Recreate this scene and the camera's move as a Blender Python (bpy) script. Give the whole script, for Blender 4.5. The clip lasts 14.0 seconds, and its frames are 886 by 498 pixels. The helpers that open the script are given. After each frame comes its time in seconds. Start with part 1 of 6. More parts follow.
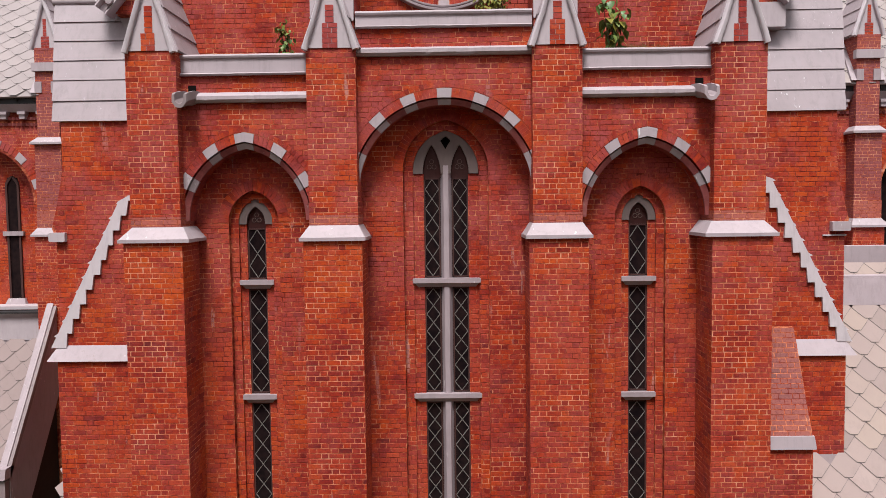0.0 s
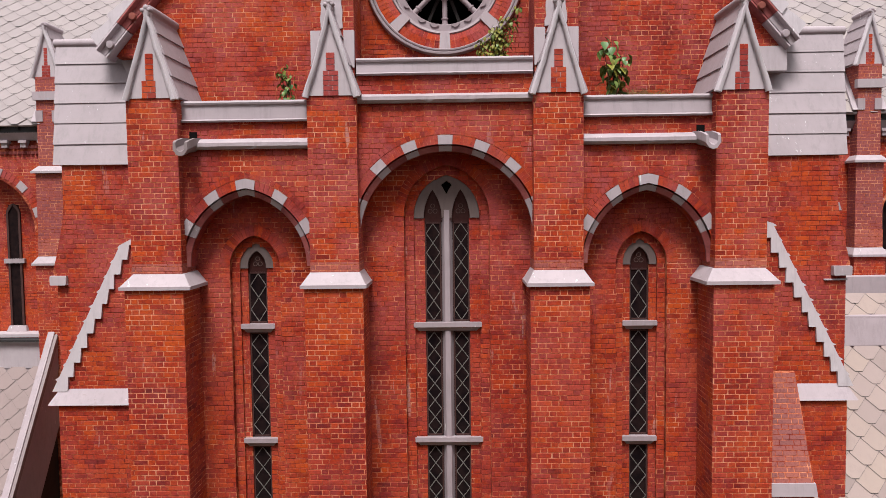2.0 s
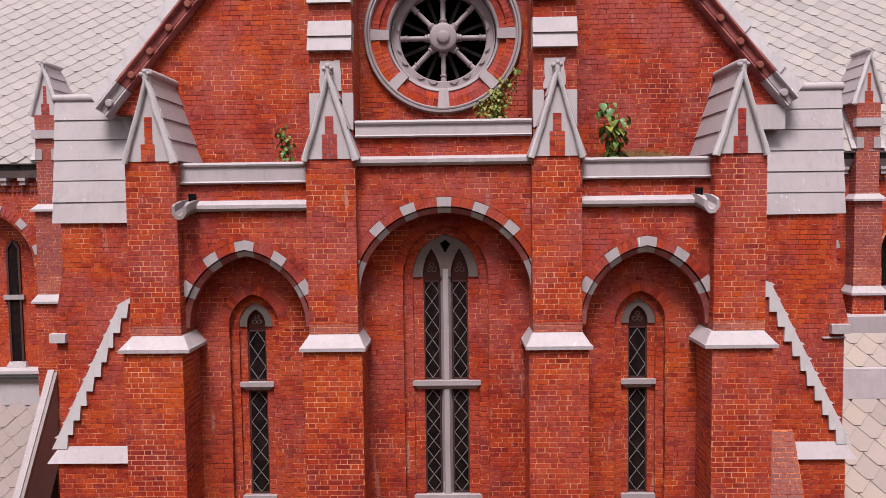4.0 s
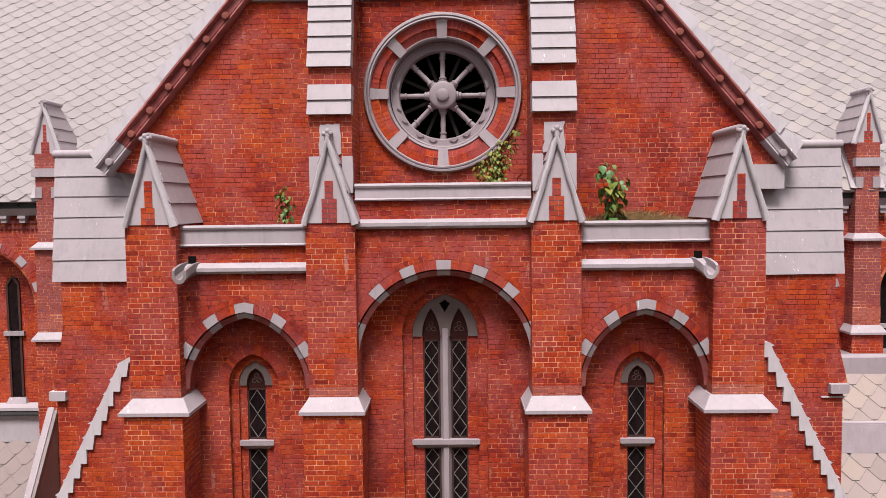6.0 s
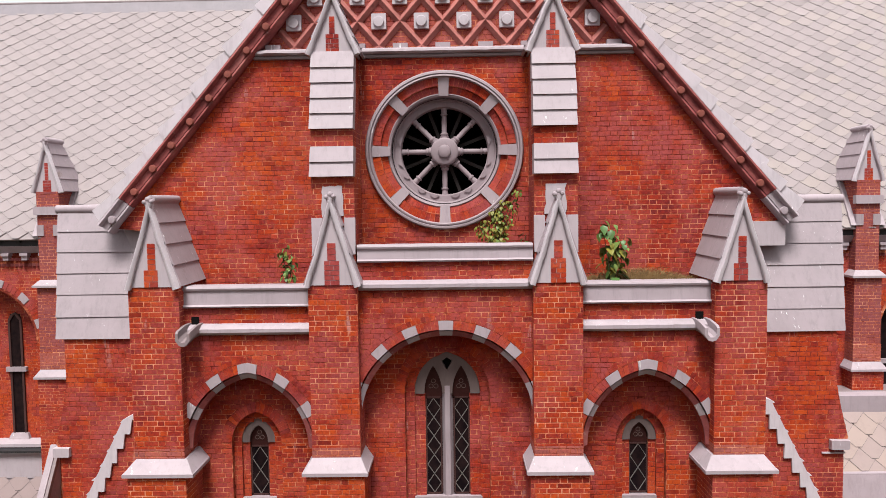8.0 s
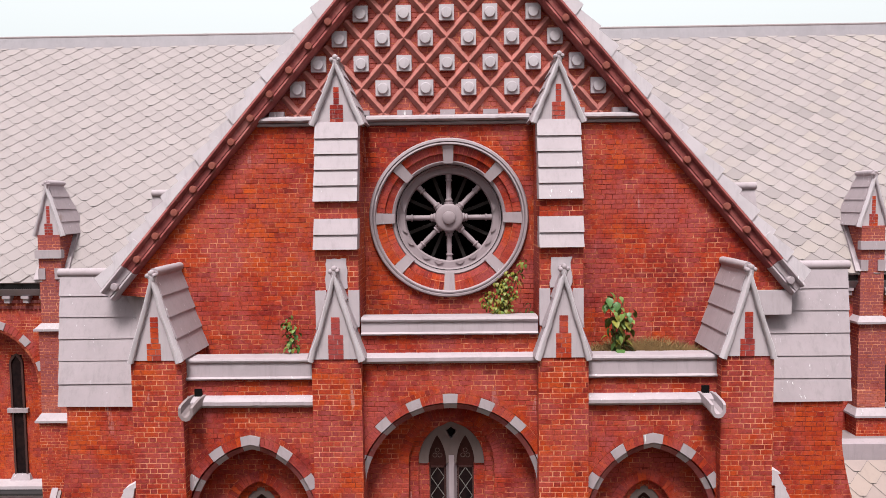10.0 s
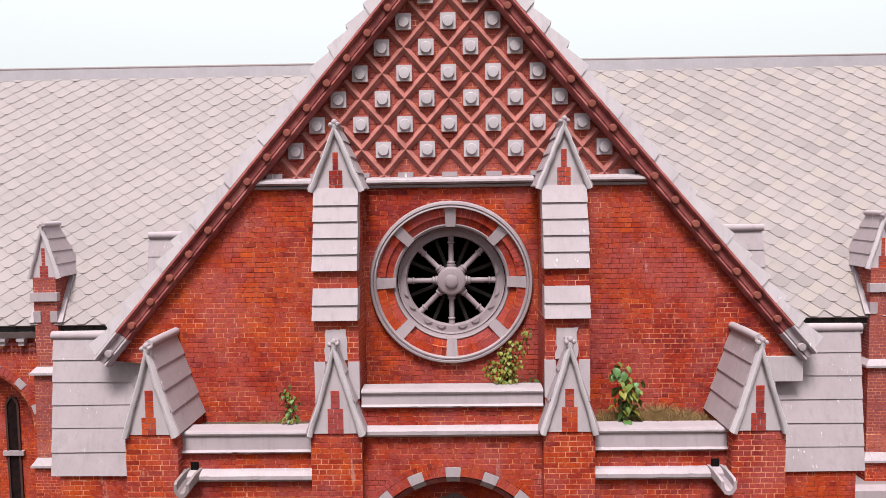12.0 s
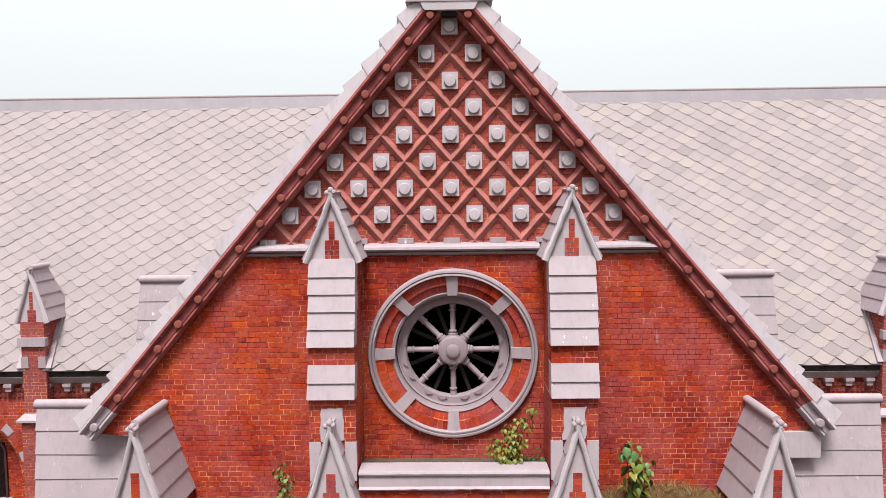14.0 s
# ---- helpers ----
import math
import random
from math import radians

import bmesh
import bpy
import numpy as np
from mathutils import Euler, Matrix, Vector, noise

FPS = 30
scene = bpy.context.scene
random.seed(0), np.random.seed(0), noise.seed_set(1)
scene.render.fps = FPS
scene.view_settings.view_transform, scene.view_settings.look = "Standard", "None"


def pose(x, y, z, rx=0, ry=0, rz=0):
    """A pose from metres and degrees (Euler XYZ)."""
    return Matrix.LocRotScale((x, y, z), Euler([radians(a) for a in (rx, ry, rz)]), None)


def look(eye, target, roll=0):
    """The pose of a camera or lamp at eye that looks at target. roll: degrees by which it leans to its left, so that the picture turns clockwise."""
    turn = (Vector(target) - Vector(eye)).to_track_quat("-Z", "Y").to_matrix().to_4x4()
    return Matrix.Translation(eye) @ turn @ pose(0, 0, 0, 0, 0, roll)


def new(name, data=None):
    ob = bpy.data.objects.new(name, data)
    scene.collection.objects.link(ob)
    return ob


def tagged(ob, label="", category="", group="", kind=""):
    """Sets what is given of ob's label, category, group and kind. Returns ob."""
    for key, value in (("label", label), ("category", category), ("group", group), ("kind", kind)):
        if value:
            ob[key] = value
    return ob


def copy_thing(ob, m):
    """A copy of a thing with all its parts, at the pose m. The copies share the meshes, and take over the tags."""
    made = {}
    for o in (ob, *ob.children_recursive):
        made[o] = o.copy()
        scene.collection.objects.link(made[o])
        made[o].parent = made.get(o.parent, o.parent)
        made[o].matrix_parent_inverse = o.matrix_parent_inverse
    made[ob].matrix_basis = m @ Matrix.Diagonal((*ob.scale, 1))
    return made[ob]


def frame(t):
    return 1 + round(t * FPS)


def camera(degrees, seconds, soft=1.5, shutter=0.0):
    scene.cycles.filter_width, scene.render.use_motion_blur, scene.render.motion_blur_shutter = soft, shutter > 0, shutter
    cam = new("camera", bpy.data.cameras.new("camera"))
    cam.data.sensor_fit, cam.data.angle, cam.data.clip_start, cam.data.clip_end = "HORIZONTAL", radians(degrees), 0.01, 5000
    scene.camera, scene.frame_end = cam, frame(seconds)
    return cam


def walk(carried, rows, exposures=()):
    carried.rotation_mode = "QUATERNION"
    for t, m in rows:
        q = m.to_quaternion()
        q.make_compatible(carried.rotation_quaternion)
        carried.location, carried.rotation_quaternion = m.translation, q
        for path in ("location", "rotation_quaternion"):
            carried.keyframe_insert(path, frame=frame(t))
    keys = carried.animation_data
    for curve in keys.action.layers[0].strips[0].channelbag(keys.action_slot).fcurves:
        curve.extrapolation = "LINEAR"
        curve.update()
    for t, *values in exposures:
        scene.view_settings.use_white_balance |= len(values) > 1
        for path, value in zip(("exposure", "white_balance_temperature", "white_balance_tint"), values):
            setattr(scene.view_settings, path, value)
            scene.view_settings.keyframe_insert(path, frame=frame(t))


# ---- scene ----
cam = camera(62.3, 14.0, soft=0.5)
PATH = [
    (0, (0.188, -0.053, 9.039), (0.150, 1.944, 8.921), -0.7),
    (0.5, (0.198, -0.048, 9.203), (0.159, 1.949, 9.085), -0.7),
    (1, (0.182, -0.033, 9.395), (0.143, 1.963, 9.279), -0.7),
    (1.5, (0.189, -0.017, 9.599), (0.149, 1.979, 9.481), -0.7),
    (2, (0.192, -0.003, 9.843), (0.152, 1.993, 9.724), -0.7),
    (2.5, (0.194, 0.008, 10.11), (0.155, 2.003, 9.988), -0.7),
    (3, (0.200, 0.02, 10.378), (0.161, 2.016, 10.257), -0.7),
    (5.5, (0.239, 0.083, 11.747), (0.199, 2.079, 11.622), -0.8),
    (6, (0.238, 0.094, 12.018), (0.199, 2.089, 11.892), -0.7),
    (6.5, (0.227, 0.096, 12.264), (0.189, 2.092, 12.136), -0.8),
    (7, (0.221, 0.099, 12.517), (0.183, 2.094, 12.389), -0.8),
    (9.5, (0.170, 0.217, 14.041), (0.130, 2.212, 13.905), -0.8),
    (10, (0.148, 0.278, 14.362), (0.109, 2.273, 14.225), -0.7),
    (10.5, (0.136, 0.362, 14.669), (0.097, 2.356, 14.531), -0.8),
    (11, (0.140, 0.449, 14.963), (0.099, 2.443, 14.823), -0.7),
    (11.5, (0.134, 0.556, 15.242), (0.094, 2.551, 15.1), -0.7),
    (12, (0.128, 0.691, 15.532), (0.087, 2.686, 15.389), -0.8),
    (12.5, (0.127, 0.827, 15.818), (0.085, 2.821, 15.673), -0.8),
    (13, (0.105, 0.992, 16.119), (0.066, 2.986, 15.973), -0.8),
    (13.5, (0.089, 1.163, 16.408), (0.051, 3.158, 16.259), -0.8),
    (14, (0.080, 1.362, 16.686), (0.043, 3.356, 16.539), -0.7),
]
walk(cam, [(t, look(eye, target, roll)) for t, eye, target, roll in PATH], exposures=[(0.0, 0.84), (3.0, 0.86), (7.0, 0.92), (10.0, 0.96), (14.0, 1.01)])

# ---- world and light: a bright overcast day ----
world = bpy.data.worlds.new("overcast_sky")
scene.world = world
world.use_nodes = True
wt = world.node_tree
wt.nodes.clear()
w_out = wt.nodes.new("ShaderNodeOutputWorld")
w_bg = wt.nodes.new("ShaderNodeBackground")
w_sky = wt.nodes.new("ShaderNodeTexSky")
w_sky.sky_type = "NISHITA"
w_sky.sun_disc = False
w_sky.sun_elevation = radians(63)
w_sky.sun_rotation = radians(188)
w_mul = wt.nodes.new("ShaderNodeVectorMath")
w_mul.operation = "SCALE"
w_mul.inputs["Scale"].default_value = 0.1
w_mix = wt.nodes.new("ShaderNodeMix")
w_mix.data_type = "RGBA"
w_mix.inputs["Factor"].default_value = 0.88
w_dir = wt.nodes.new("ShaderNodeTexCoord")
w_sep = wt.nodes.new("ShaderNodeSeparateXYZ")
w_cloud = wt.nodes.new("ShaderNodeValToRGB")
w_cloud.color_ramp.elements[0].position = 0.0
w_cloud.color_ramp.elements[0].color = (0.96, 1.01, 1.0, 1.0)
w_cloud.color_ramp.elements[1].position = 1.0
w_cloud.color_ramp.elements[1].color = (2.35, 2.40, 2.45, 1.0)
wt.links.new(w_dir.outputs["Generated"], w_sep.inputs[0])
wt.links.new(w_sep.outputs["Z"], w_cloud.inputs[0])
wt.links.new(w_cloud.outputs[0], w_mix.inputs["B"])
wt.links.new(w_sky.outputs[0], w_mul.inputs[0])
wt.links.new(w_mul.outputs[0], w_mix.inputs["A"])
wt.links.new(w_mix.outputs["Result"], w_bg.inputs[0])
w_bg.inputs[1].default_value = 0.42
wt.links.new(w_bg.outputs[0], w_out.inputs[0])

sun_data = bpy.data.lights.new("sun", "SUN")
sun_data.energy = 3.6
sun_data.angle = radians(20)
sun_data.color = (1.0, 0.975, 0.95)
sun = new("sun", sun_data)
sun.matrix_world = look((-2.2, -9.1, 38.0), (0, 6, 8))


# ---- materials ----
class Nodes:
    """A small wrapper that strings shader nodes together."""

    def __init__(self, name):
        self.mat = bpy.data.materials.new(name)
        self.mat.use_nodes = True
        self.t = self.mat.node_tree
        self.t.nodes.clear()
        self.out = self.t.nodes.new("ShaderNodeOutputMaterial")
        self.bsdf = self.t.nodes.new("ShaderNodeBsdfPrincipled")
        self.t.links.new(self.bsdf.outputs[0], self.out.inputs[0])
        self.pos = self.t.nodes.new("ShaderNodeNewGeometry")

    def link(self, a, b):
        self.t.links.new(a, b)

    def noise(self, scale, detail=4.0, stretch=None, rough=0.55):
        n = self.t.nodes.new("ShaderNodeTexNoise")
        n.inputs["Scale"].default_value = scale
        n.inputs["Detail"].default_value = detail
        n.inputs["Roughness"].default_value = rough
        src = self.pos.outputs["Position"]
        if stretch:
            m = self.t.nodes.new("ShaderNodeMapping")
            m.inputs["Scale"].default_value = stretch
            self.link(src, m.inputs[0])
            src = m.outputs[0]
        self.link(src, n.inputs["Vector"])
        return n.outputs["Fac"]

    def ramp(self, fac, stops):
        r = self.t.nodes.new("ShaderNodeValToRGB")
        els = r.color_ramp.elements
        while len(els) < len(stops):
            els.new(0.5)
        for el, (p, c) in zip(els, stops):
            el.position = p
            el.color = (*c, 1.0) if len(c) == 3 else c
        self.link(fac, r.inputs[0])
        return r.outputs[0]

    def step(self, fac, a, b):
        return self.ramp(fac, [(a, (0, 0, 0)), (b, (1, 1, 1))])

    def mix(self, fac, a, b, mode="MIX"):
        m = self.t.nodes.new("ShaderNodeMix")
        m.data_type = "RGBA"
        m.blend_type = mode
        for sock, v in ((m.inputs["Factor"], fac), (m.inputs["A"], a), (m.inputs["B"], b)):
            if isinstance(v, (int, float)):
                sock.default_value = v
            elif isinstance(v, tuple):
                sock.default_value = (*v, 1.0)
            else:
                self.link(v, sock)
        return m.outputs["Result"]

    def math(self, op, a, b=0.0):
        m = self.t.nodes.new("ShaderNodeMath")
        m.operation = op
        for sock, v in zip(m.inputs, (a, b)):
            if isinstance(v, (int, float)):
                sock.default_value = v
            else:
                self.link(v, sock)
        return m.outputs[0]

    def finish(self, color, rough=0.8, bump=None, strength=0.3, dist=0.01, metal=0.0, spec=0.3):
        b = self.bsdf
        if isinstance(color, tuple):
            b.inputs["Base Color"].default_value = (*color, 1.0)
        else:
            self.link(color, b.inputs["Base Color"])
        if isinstance(rough, (int, float)):
            b.inputs["Roughness"].default_value = rough
        else:
            self.link(rough, b.inputs["Roughness"])
        b.inputs["Metallic"].default_value = metal
        b.inputs["Specular IOR Level"].default_value = spec
        if bump is not None:
            n = self.t.nodes.new("ShaderNodeBump")
            n.inputs["Strength"].default_value = strength
            n.inputs["Distance"].default_value = dist
            self.link(bump, n.inputs["Height"])
            self.link(n.outputs[0], b.inputs["Normal"])
        return self.mat


def brick_material(name, by_object, wash=0.0, tint=(0.3024, 0.1386, 0.1254)):
    n = Nodes(name)
    if by_object:
        rnd = n.t.nodes.new("ShaderNodeObjectInfo").outputs["Random"]
    else:
        rnd = n.pos.outputs["Random Per Island"]
    big = n.noise(0.55, 3.0)
    mid = n.noise(2.3, 4.0)
    fine = n.noise(13.0, 5.0, None, 0.7)
    tone = n.math("ADD", n.math("MULTIPLY", big, 0.5), n.math("ADD", n.math("MULTIPLY", mid, 0.4), n.math("ADD", n.math("MULTIPLY", fine, 0.26), n.math("MULTIPLY", n.math("SUBTRACT", rnd, 0.2), 0.15))))
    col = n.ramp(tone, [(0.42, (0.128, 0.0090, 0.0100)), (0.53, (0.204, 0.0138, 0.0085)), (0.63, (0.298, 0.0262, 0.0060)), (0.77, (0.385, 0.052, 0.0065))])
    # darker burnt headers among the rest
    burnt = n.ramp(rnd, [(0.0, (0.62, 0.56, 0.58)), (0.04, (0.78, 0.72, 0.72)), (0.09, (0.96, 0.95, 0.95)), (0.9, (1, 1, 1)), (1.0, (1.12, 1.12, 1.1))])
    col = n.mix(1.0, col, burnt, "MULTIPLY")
    # thin chalky pink wash in patches
    patch = n.step(n.noise(1.1, 6.0, (1, 1, 0.8), 0.72), 0.44, 0.60)
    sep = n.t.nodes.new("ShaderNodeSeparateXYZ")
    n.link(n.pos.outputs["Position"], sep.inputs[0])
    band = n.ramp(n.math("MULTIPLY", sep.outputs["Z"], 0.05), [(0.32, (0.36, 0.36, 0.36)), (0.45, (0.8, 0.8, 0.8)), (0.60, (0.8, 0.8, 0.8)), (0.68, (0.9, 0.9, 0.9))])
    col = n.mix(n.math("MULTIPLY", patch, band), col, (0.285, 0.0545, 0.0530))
    # ragged smears of old paint across bricks and joints
    smear = n.step(n.noise(6.0, 7.0, (0.7, 0.7, 1.6), 0.75), 0.52, 0.62)
    col = n.mix(n.math("MULTIPLY", smear, 0.38), col, (0.315, 0.058, 0.041))
    if wash:
        col = n.mix(wash, col, tint)
    # lime runs and specks
    runs = n.step(n.noise(9.0, 5.0, (0.72, 0.63, 0.1056), 0.65), 0.62, 0.67)
    gate = n.step(n.noise(0.8, 2.0), 0.53, 0.62)
    col = n.mix(n.math("MULTIPLY", n.math("MULTIPLY", runs, gate), 0.5), col, (0.396, 0.2394, 0.2244))
    grime = n.step(n.noise(26.0, 6.0, None, 0.7), 0.32, 0.52)
    col = n.mix(n.math("SUBTRACT", 0.5, n.math("MULTIPLY", grime, 0.5)), col, (0.072, 0.0126, 0.01188))
    bump = n.noise(55.0, 5.0, None, 0.65)
    return n.finish(col, 0.86, bump, 0.45, 0.004, spec=0.2)


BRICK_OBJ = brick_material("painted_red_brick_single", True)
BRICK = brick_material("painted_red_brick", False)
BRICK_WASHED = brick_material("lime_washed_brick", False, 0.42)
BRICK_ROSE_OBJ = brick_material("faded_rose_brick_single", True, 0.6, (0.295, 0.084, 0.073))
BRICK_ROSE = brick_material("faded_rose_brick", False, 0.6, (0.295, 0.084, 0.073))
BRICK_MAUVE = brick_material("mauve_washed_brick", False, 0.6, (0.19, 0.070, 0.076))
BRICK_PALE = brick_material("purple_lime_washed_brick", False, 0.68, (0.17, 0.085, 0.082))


def mortar_material(name, fresh=0.0):
    """fresh: how much of the joint has been repointed in pale lime."""
    n = Nodes(name)
    f = n.math("ADD", n.math("MULTIPLY", n.noise(1.3, 5.0, None, 0.7), 0.55), n.math("MULTIPLY", n.noise(9.0, 5.0, None, 0.7), 0.45))
    f = n.math("ADD", f, fresh)
    col = n.ramp(f, [(0.37, (0.10, 0.011, 0.009)), (0.47, (0.20, 0.034, 0.020)), (0.54, (0.40, 0.118, 0.058)), (0.64, (0.54, 0.25, 0.155))])
    return n.finish(col, 0.95, n.noise(90.0, 3.0), 0.4, 0.003, spec=0.1)


MORTAR = mortar_material("mortar_over_painted")
POINTED = mortar_material("pale_repointed_mortar", 0.04)


def grey_paint(name, base, dark=0.55, chip=True, rough=0.62):
    n = Nodes(name)
    c = tuple(base)
    d = tuple(v * dark for v in base)
    col = n.mix(n.step(n.noise(1.7, 5.0, None, 0.65), 0.35, 0.75), c, tuple(v * 0.84 for v in base))
    streak = n.step(n.noise(5.0, 6.0, (2.2, 2.2, 0.35), 0.7), 0.5, 0.72)
    col = n.mix(n.math("MULTIPLY", streak, 0.38), col, d)
    if chip:
        spl = n.step(n.noise(10.0, 5.0, (1.7, 1.7, 0.26), 0.62), 0.635, 0.68)
        gate = n.step(n.noise(1.5, 2.0), 0.55, 0.63)
        col = n.mix(n.math("MULTIPLY", spl, n.math("MULTIPLY", gate, 0.6)), col, (0.82, 0.82, 0.82))
        rust = n.step(n.noise(1.35, 6.0, (1, 1, 1.6), 0.7), 0.66, 0.74)
        col = n.mix(n.math("MULTIPLY", rust, 0.45), col, (0.13, 0.075, 0.04))
    spot = n.step(n.noise(34.0, 4.0, None, 0.7), 0.70, 0.78)
    col = n.mix(n.math("MULTIPLY", spot, 0.5), col, tuple(v * 0.35 for v in base))
    return n.finish(col, rough, n.noise(40.0, 6.0, None, 0.6), 0.25, 0.006, spec=0.35)


GREY = grey_paint("grey_painted_stone", (0.2906, 0.2349, 0.2546))
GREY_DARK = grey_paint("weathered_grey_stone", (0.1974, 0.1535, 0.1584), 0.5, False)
GREY_LIGHT = grey_paint("pale_grey_painted_slab", (0.318, 0.262, 0.284))
PLASTER = grey_paint("grey_cement_plaster", (0.375, 0.317, 0.341), 0.6, False, 0.8)
FLASH = grey_paint("white_painted_cement", (0.46, 0.405, 0.435), 0.5, False, 0.8)
SLAB = grey_paint("grey_painted_roof_slab", (0.2588, 0.2117, 0.2289))
BOSS_STONE = grey_paint("pale_boss_stone", (0.385, 0.335, 0.36), 0.6, False)
RIDGE = grey_paint("grey_ridge_sheet", (0.215, 0.188, 0.205), 0.7, False)
HEAD_STONE = grey_paint("brown_grey_stone", (0.128, 0.094, 0.090), 0.5, False)
ROSE_STONE = grey_paint("grey_rose_stone", (0.2404, 0.1882, 0.2039), 0.5, False)


def slate_material(name, by_object, base=(0.246, 0.205, 0.207)):
    n = Nodes(name)
    rnd = n.t.nodes.new("ShaderNodeObjectInfo").outputs["Random"] if by_object else n.pos.outputs["Random Per Island"]
    flat = n.ramp(rnd, [(0.0, tuple(v * 0.94 for v in base)), (1.0, tuple(v * 1.02 for v in base))])
    col = n.ramp(rnd, [(0.0, tuple(v * 0.78 for v in base)), (0.05, tuple(v * 0.86 for v in base)), (0.14, tuple(v * 0.95 for v in base)), (0.6, base), (0.8, (base[0] * 1.06, base[1] * 1.06, base[2] * 0.98)), (1.0, tuple(v * 1.08 for v in base))])
    sep = n.t.nodes.new("ShaderNodeSeparateXYZ")
    n.link(n.pos.outputs["Position"], sep.inputs[0])
    worn = n.step(n.math("ADD", n.math("MULTIPLY", sep.outputs["X"], 0.04), n.noise(0.35, 3.0)), 0.42, 0.72)
    col = n.mix(n.math("ADD", n.math("MULTIPLY", worn, 0.85), 0.12), flat, col)
    st = n.step(n.noise(0.6, 5.0, (1, 1, 0.5), 0.6), 0.42, 0.7)
    col = n.mix(n.math("MULTIPLY", st, 0.3), col, tuple(v * 0.80 for v in base))
    dirt = n.step(n.noise(3.5, 7.0, (1, 1, 0.6), 0.75), 0.52, 0.74)
    col = n.mix(n.math("MULTIPLY", dirt, 0.3), col, tuple(v * 0.6 for v in base))
    return n.finish(col, 0.75, n.noise(30.0, 5.0), 0.2, 0.005, spec=0.3)


SLATE_OBJ = slate_material("pale_slate_single", True)
SLATE = slate_material("pale_slate", False)
SLATE_LOW_OBJ = slate_material("beige_slate_single", True, (0.275, 0.210, 0.198))
SLATE_LEAN_OBJ = slate_material("dusky_slate_single", True, (0.235, 0.176, 0.170))
SLATE_LEAN = slate_material("dusky_slate", False, (0.235, 0.176, 0.170))
SLATE_LOW = slate_material("beige_slate", False, (0.275, 0.210, 0.198))


def simple(name, col, rough, var=0.25, scale=6.0, bump=0.2, spec=0.3, metal=0.0):
    n = Nodes(name)
    c = n.mix(n.step(n.noise(scale, 5.0, None, 0.65), 0.3, 0.75), col, tuple(v * (1 - var) for v in col))
    return n.finish(c, rough, n.noise(scale * 8, 4.0), bump, 0.004, spec=spec, metal=metal)


def red_moulding():
    n = Nodes("red_painted_moulding")
    col = n.ramp(n.noise(2.0, 6.0, None, 0.7), [(0.32, (0.114, 0.02516, 0.02664)), (0.52, (0.2204, 0.05328, 0.05032)), (0.75, (0.2888, 0.111, 0.0999))])
    peel = n.step(n.noise(11.0, 6.0, None, 0.7), 0.60, 0.70)
    col = n.mix(n.math("MULTIPLY", peel, 0.55), col, (0.2584, 0.185, 0.1739))
    return n.finish(col, 0.8, n.noise(35.0, 5.0), 0.45, 0.008, spec=0.25)


RED_MOULD = red_moulding()
STUD = simple("terracotta_stud", (0.215, 0.058, 0.043), 0.85, 0.4, 9.0, 0.4)
LATTICE = simple("faded_red_lattice", (0.37, 0.128, 0.110), 0.9, 0.45, 5.0, 0.4)
# near-black colour that paints the unlit depth of openings
DARK = simple("opening_shade", (0.008, 0.007, 0.007), 0.95, 0.3, spec=0.02)
# old timber, also the painted shade below the rake boards and the peak
TIMBER_AND_SHADE = simple("dark_timber_and_shade", (0.022, 0.017, 0.016), 0.8, 0.4)
FRAME = simple("dark_red_iron_frame", (0.055, 0.022, 0.02), 0.6, 0.4)
TRACERY = simple("faint_brown_tracery", (0.12, 0.08, 0.072), 0.8, 0.4, 20.0)
LEAD = simple("light_grey_lead_came", (0.15, 0.138, 0.132), 0.55, 0.4, 20.0)
PAINTED_GLASS = simple("brown_painted_glass", (0.04, 0.012, 0.011), 0.4, 0.5, 12.0)
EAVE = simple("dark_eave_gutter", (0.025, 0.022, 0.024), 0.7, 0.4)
EARTH = simple("gutter_dirt", (0.09, 0.065, 0.045), 0.95, 0.5, 9.0, 0.6)
LEAF = simple("green_leaf", (0.135, 0.190, 0.046), 0.45, 0.45, 9.0, 0.2)
LEAF_DARK = simple("dark_green_leaf", (0.0615, 0.1312, 0.0328), 0.45, 0.45, 9.0, 0.2)
LEAF_YELLOW = simple("yellow_green_leaf", (0.185, 0.175, 0.026), 0.5, 0.55, 14.0, 0.2)
STEM = simple("brown_plant_stem", (0.1148, 0.0615, 0.0328), 0.8, 0.4)
STRAW = simple("dry_grass", (0.205, 0.123, 0.0492), 0.9, 0.5, 8.0)
GROUND = simple("trodden_lawn", (0.082, 0.0861, 0.0451), 0.95, 0.5, 0.6, 0.5)


def glass_material():
    n = Nodes("old_dark_glass")
    col = n.mix(n.step(n.noise(6.0, 4.0), 0.35, 0.7), (0.006, 0.004, 0.005), (0.018, 0.010, 0.010))
    return n.finish(col, 0.3, n.noise(14.0, 2.0), 0.12, 0.01, spec=0.06)


GLASS = glass_material()

# ---- mesh helpers ----
BASE = {}


def thing(name, label, category, group="", kind="", at=(0, 0, 0)):
    ob = new(name)
    ob.location = at
    BASE[ob.name] = Vector(at)
    return tagged(ob, label, category, group, kind)


def adopt(ob, parent):
    ob.parent = parent
    if parent.name in BASE:
        ob.matrix_parent_inverse = Matrix.Translation(-BASE[parent.name])


